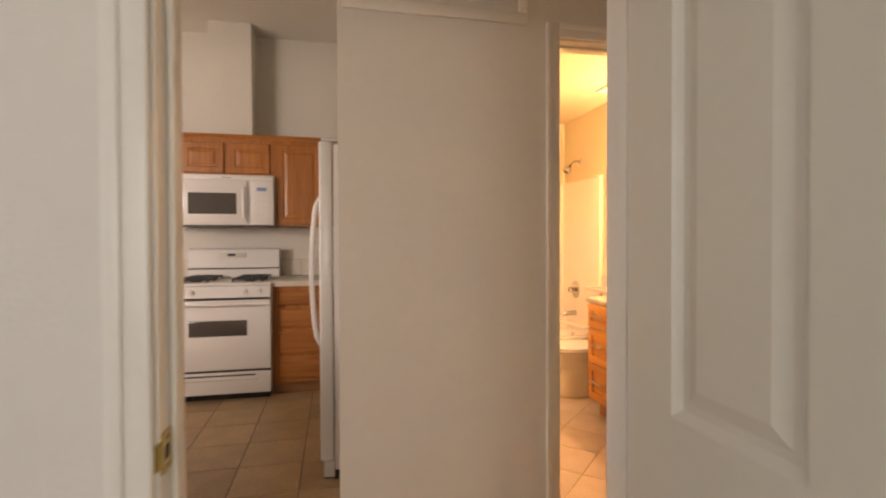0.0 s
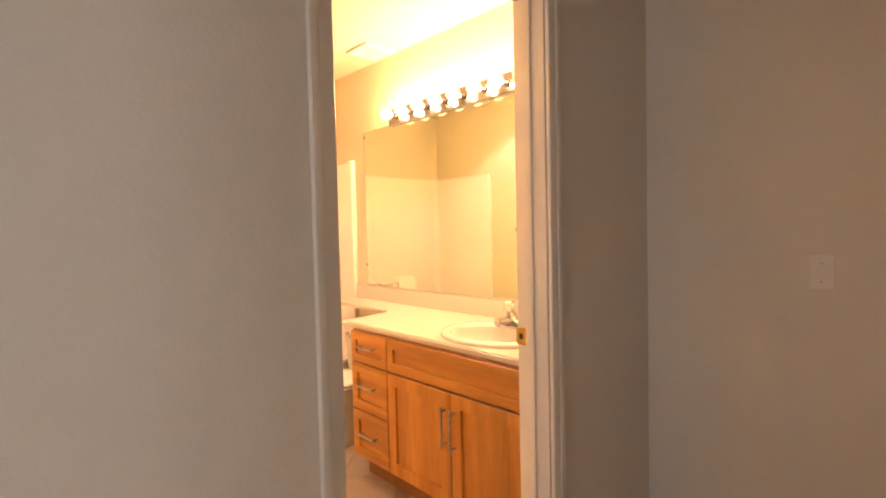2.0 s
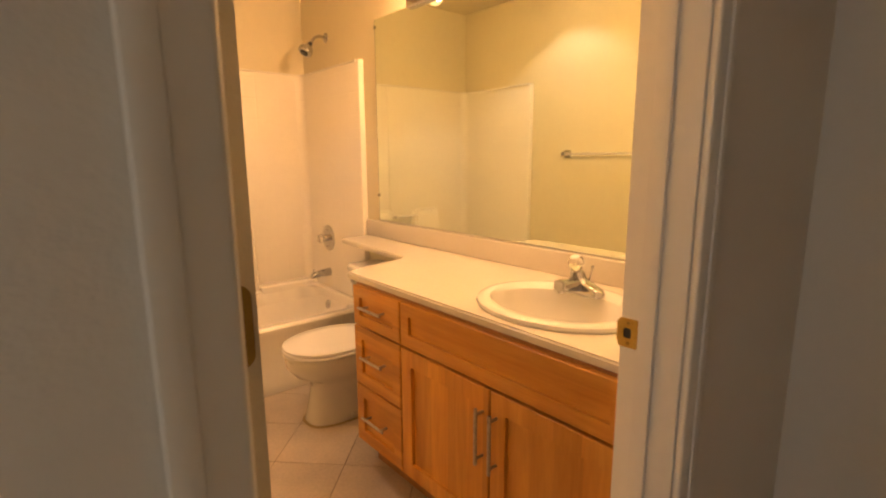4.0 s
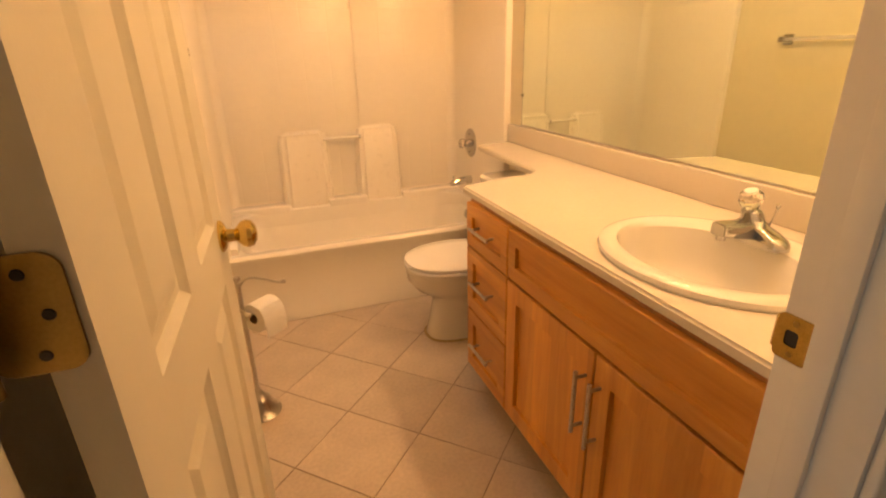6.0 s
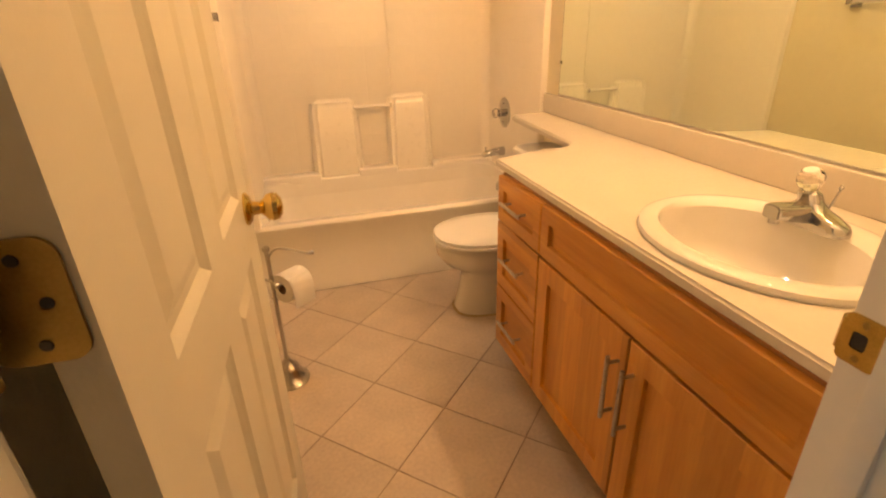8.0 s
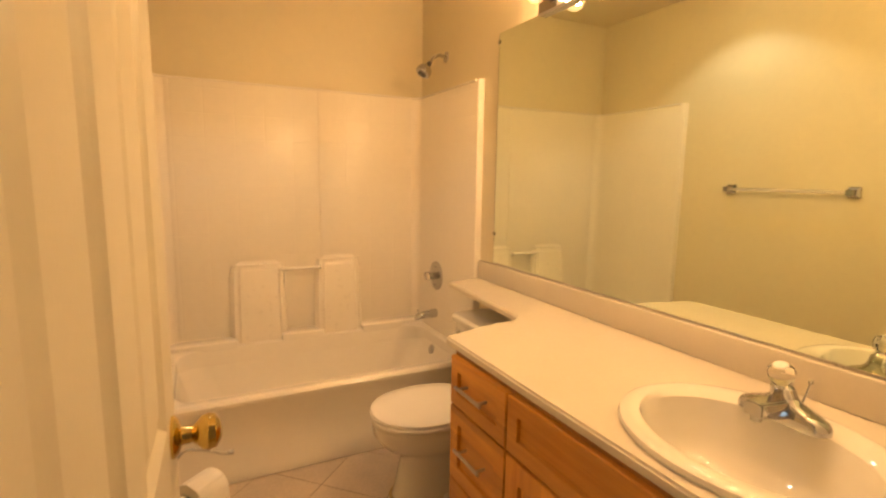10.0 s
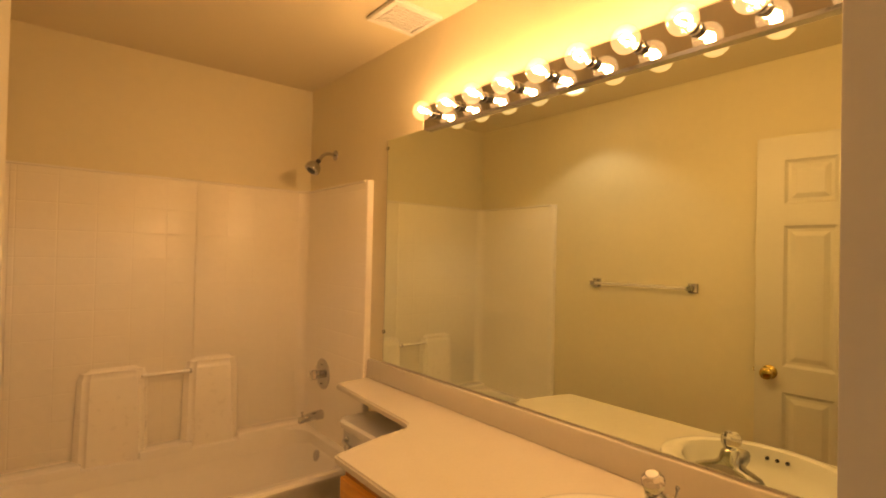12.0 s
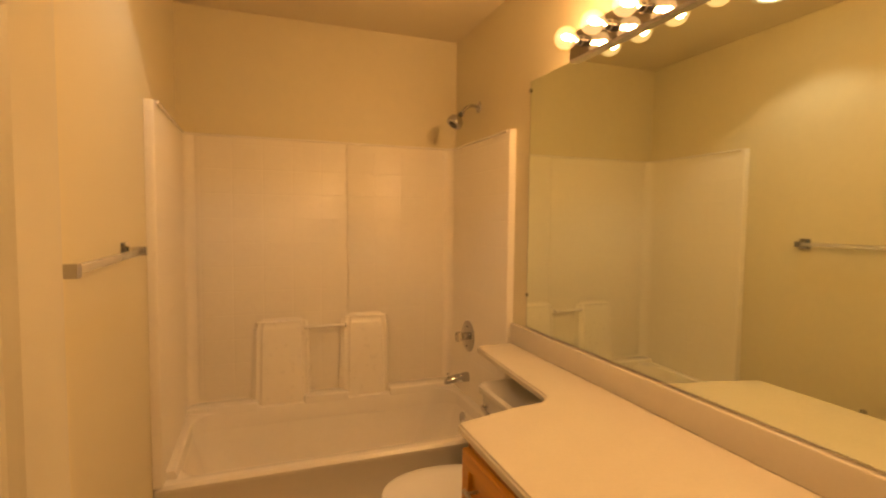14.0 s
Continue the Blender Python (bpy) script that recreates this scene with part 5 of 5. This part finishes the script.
for x0, x1 in ((-2.8265, -2.30), (-4.45, -3.5885)):
    ob = thing("kitchen_counter", "cream tiled kitchen counter with backsplash", "countertop", m=pose((x0 + x1) / 2, 2.7, 0.869))
    w = (x1 - x0) / 2
    part("top", boxm(-w, w, 2.315 - 2.7, 0.3485, 0.0, 0.042, bevel=0.008, seg=3), KCOUNTER, ob)
    splash = part("backsplash", boxm(-w, w, 0.341, 0.3485, 0.0425, 0.192), KGROUT, ob)
    n_tiles = round(2 * w / 0.152)
    step = 2 * w / n_tiles
    one = mesh_of("tile", boxm(-step / 2 + 0.002, step / 2 - 0.002, 0.333, 0.3405, 0.0445, 0.190, bevel=0.002), KCOUNTER, False)
    for i in range(n_tiles):
        tile = new("tile", one)
        tile.location.x = -w + step * (i + 0.5)
        tile.parent = splash
    rim_tile = mesh_of("edge_tile", boxm(-step / 2 + 0.002, step / 2 - 0.002, -0.392, -0.3855, 0.0, 0.040, bevel=0.003), KCOUNTER, False)
    for i in range(n_tiles):
        tile = new("edge_tile", rim_tile)
        tile.location.x = -w + step * (i + 0.5)
        tile.parent = ob
outlet = thing("outlet", "white wall outlet above the kitchen counter", "outlet", m=pose(-4.085, 3.05, 1.172))
part("plate", boxm(-0.036, 0.036, -0.006, -0.0005, -0.058, 0.058, bevel=0.003), WHITEPLASTIC, outlet)
for z in (-0.022, 0.022):
    part("socket", boxm(-0.016, 0.016, -0.0085, -0.0062, z - 0.014, z + 0.014, bevel=0.002), TRIM, outlet)

fr = thing("refrigerator", "white refrigerator with long curved handle beside the wall", "refrigerator", m=pose(-2.05, 1.24, 0))
part("cabinet", boxm(-0.30, 0.36, -0.44, 0.44, 0.05, 1.715, bevel=0.006), ENAMEL, fr)
part("base_grille", boxm(-0.30, 0.36, -0.43, 0.43, 0.0, 0.0495), BLACK, fr)
for y0, y1, hy in ((-0.44, -0.09, -0.115), (-0.084, 0.44, -0.058)):
    dd = part("door", boxm(-0.372, -0.304, y0, y1, 0.10, 1.728, bevel=0.012, seg=3), ENAMEL, fr)
    bm = bmesh.new()
    tube(bm, bend([(-0.368, hy, 0.62), (-0.405, hy, 0.72), (-0.425, hy, 1.05), (-0.405, hy, 1.38), (-0.368, hy, 1.48)]), 0.014, 12)
    part("handle", bm, ENAMEL, dd)
part("hinge_cover", boxm(-0.36, -0.25, -0.44, -0.38, 1.7285, 1.742, bevel=0.004), WHITEPLASTIC, fr)
part("toe_grille", boxm(-0.355, -0.301, -0.43, 0.43, 0.012, 0.095, bevel=0.003), WHITEPLASTIC, fr)

pen = thing("peninsula_cabinet", "oak peninsula cabinet at the kitchen edge", "cabinet", m=pose(-3.9, 0.4, 0))
part("body", boxm(-0.75, 0.66, -0.25, 0.26, 0.0, 0.868), OAK_V, pen, smooth=False)
pt = thing("peninsula_counter", "cream tiled peninsula counter with rounded edge", "countertop", m=pose(-3.9, 0.4, 0.869))
part("top", boxm(-0.75, 0.715, -0.31, 0.30, 0.0, 0.042, bevel=0.010, seg=3), KCOUNTER, pt)

# ---- floor tiles ----


def clip_poly(poly, x0, x1, y0, y1):
    for axis, lim, sgn in ((0, x0, 1), (0, x1, -1), (1, y0, 1), (1, y1, -1)):
        out = []
        for i, p in enumerate(poly):
            q = poly[(i + 1) % len(poly)]
            a, b = sgn * (p[axis] - lim), sgn * (q[axis] - lim)
            if a >= 0:
                out.append(p)
            if a * b < 0:
                t = a / (a - b)
                out.append((p[0] + (q[0] - p[0]) * t, p[1] + (q[1] - p[1]) * t))
        poly = out
        if len(poly) < 3:
            return []
    return poly


S2 = 0.3035 / math.sqrt(2)
G = 0.3035 / 2 - 0.0016
full = None
dia = [(G * 2 / math.sqrt(2), 0), (0, G * 2 / math.sqrt(2)), (-G * 2 / math.sqrt(2), 0), (0, -G * 2 / math.sqrt(2))]
X0, Y0 = -1.090, 1.434
for i in range(-14, 15):
    for j in range(-14, 15):
        cx, cy = X0 + S2 * (i + j + 1), Y0 + S2 * (i - j)
        if not (LX - 0.25 < cx < 0.25 and DY0 - 0.25 < cy < 2.5):
            continue
        poly = [(cx + p[0], cy + p[1]) for p in dia]
        cut = clip_poly(poly, LX + 0.002, -0.002, DY0 + 0.001, TY - 0.002)
        if len(cut) < 3:
            continue
        area = abs(sum(cut[k][0] * cut[(k + 1) % len(cut)][1] - cut[(k + 1) % len(cut)][0] * cut[k][1] for k in range(len(cut)))) / 2
        if area < 0.0006:
            continue
        if cut == poly:
            if full is None:
                full = mesh_of("tile", prism(bmesh.new(), dia, -0.006, 0.0, 0.0012), TILE, False)
            ob = new("tile", full)
            ob.location = (cx, cy, 0)
        else:
            ob = new("tile", mesh_of("tile", prism(bmesh.new(), cut, -0.006, 0.0, 0.0012), TILE, False))
        ob.parent = FLOOR_BATH

KS = 0.336
g = KS / 2 - 0.003
kt = mesh_of("tile", prism(bmesh.new(), [(g, g), (-g, g), (-g, -g), (g, -g)], -0.006, 0.0, 0.0025), KTILE, False)
for i in range(-5, 3):
    for j in range(-6, 6):
        x, y = -2.86 + KS * (i + 0.5), 1.39 + KS * (j + 0.5)
        if x + g > LX - 0.14 or y - g < -0.95 or y + g > 3.03 or x - g < -6.4:
            continue
        ob = new("tile", kt)
        ob.location, ob.rotation_euler.z = (x, y, 0.0), radians(90 * ((i * 7 + j * 3) % 4))
        ob.parent = FLOOR_KITCHEN
bm = bmesh.new()
for i in range(-12, -5):
    for j in range(-6, 6):
        x, y = -2.86 + KS * (i + 0.5), 1.39 + KS * (j + 0.5)
        if y - g > -0.95 and y + g < 3.03 and x - g > -6.45:
            prism(bm, [(x + g, y + g), (x - g, y + g), (x - g, y - g), (x + g, y - g)], -0.006, 0.0, 0.0025)
part("far_tiles", bm, KTILE, FLOOR_KITCHEN, smooth=False)["kind"] = "stuff"
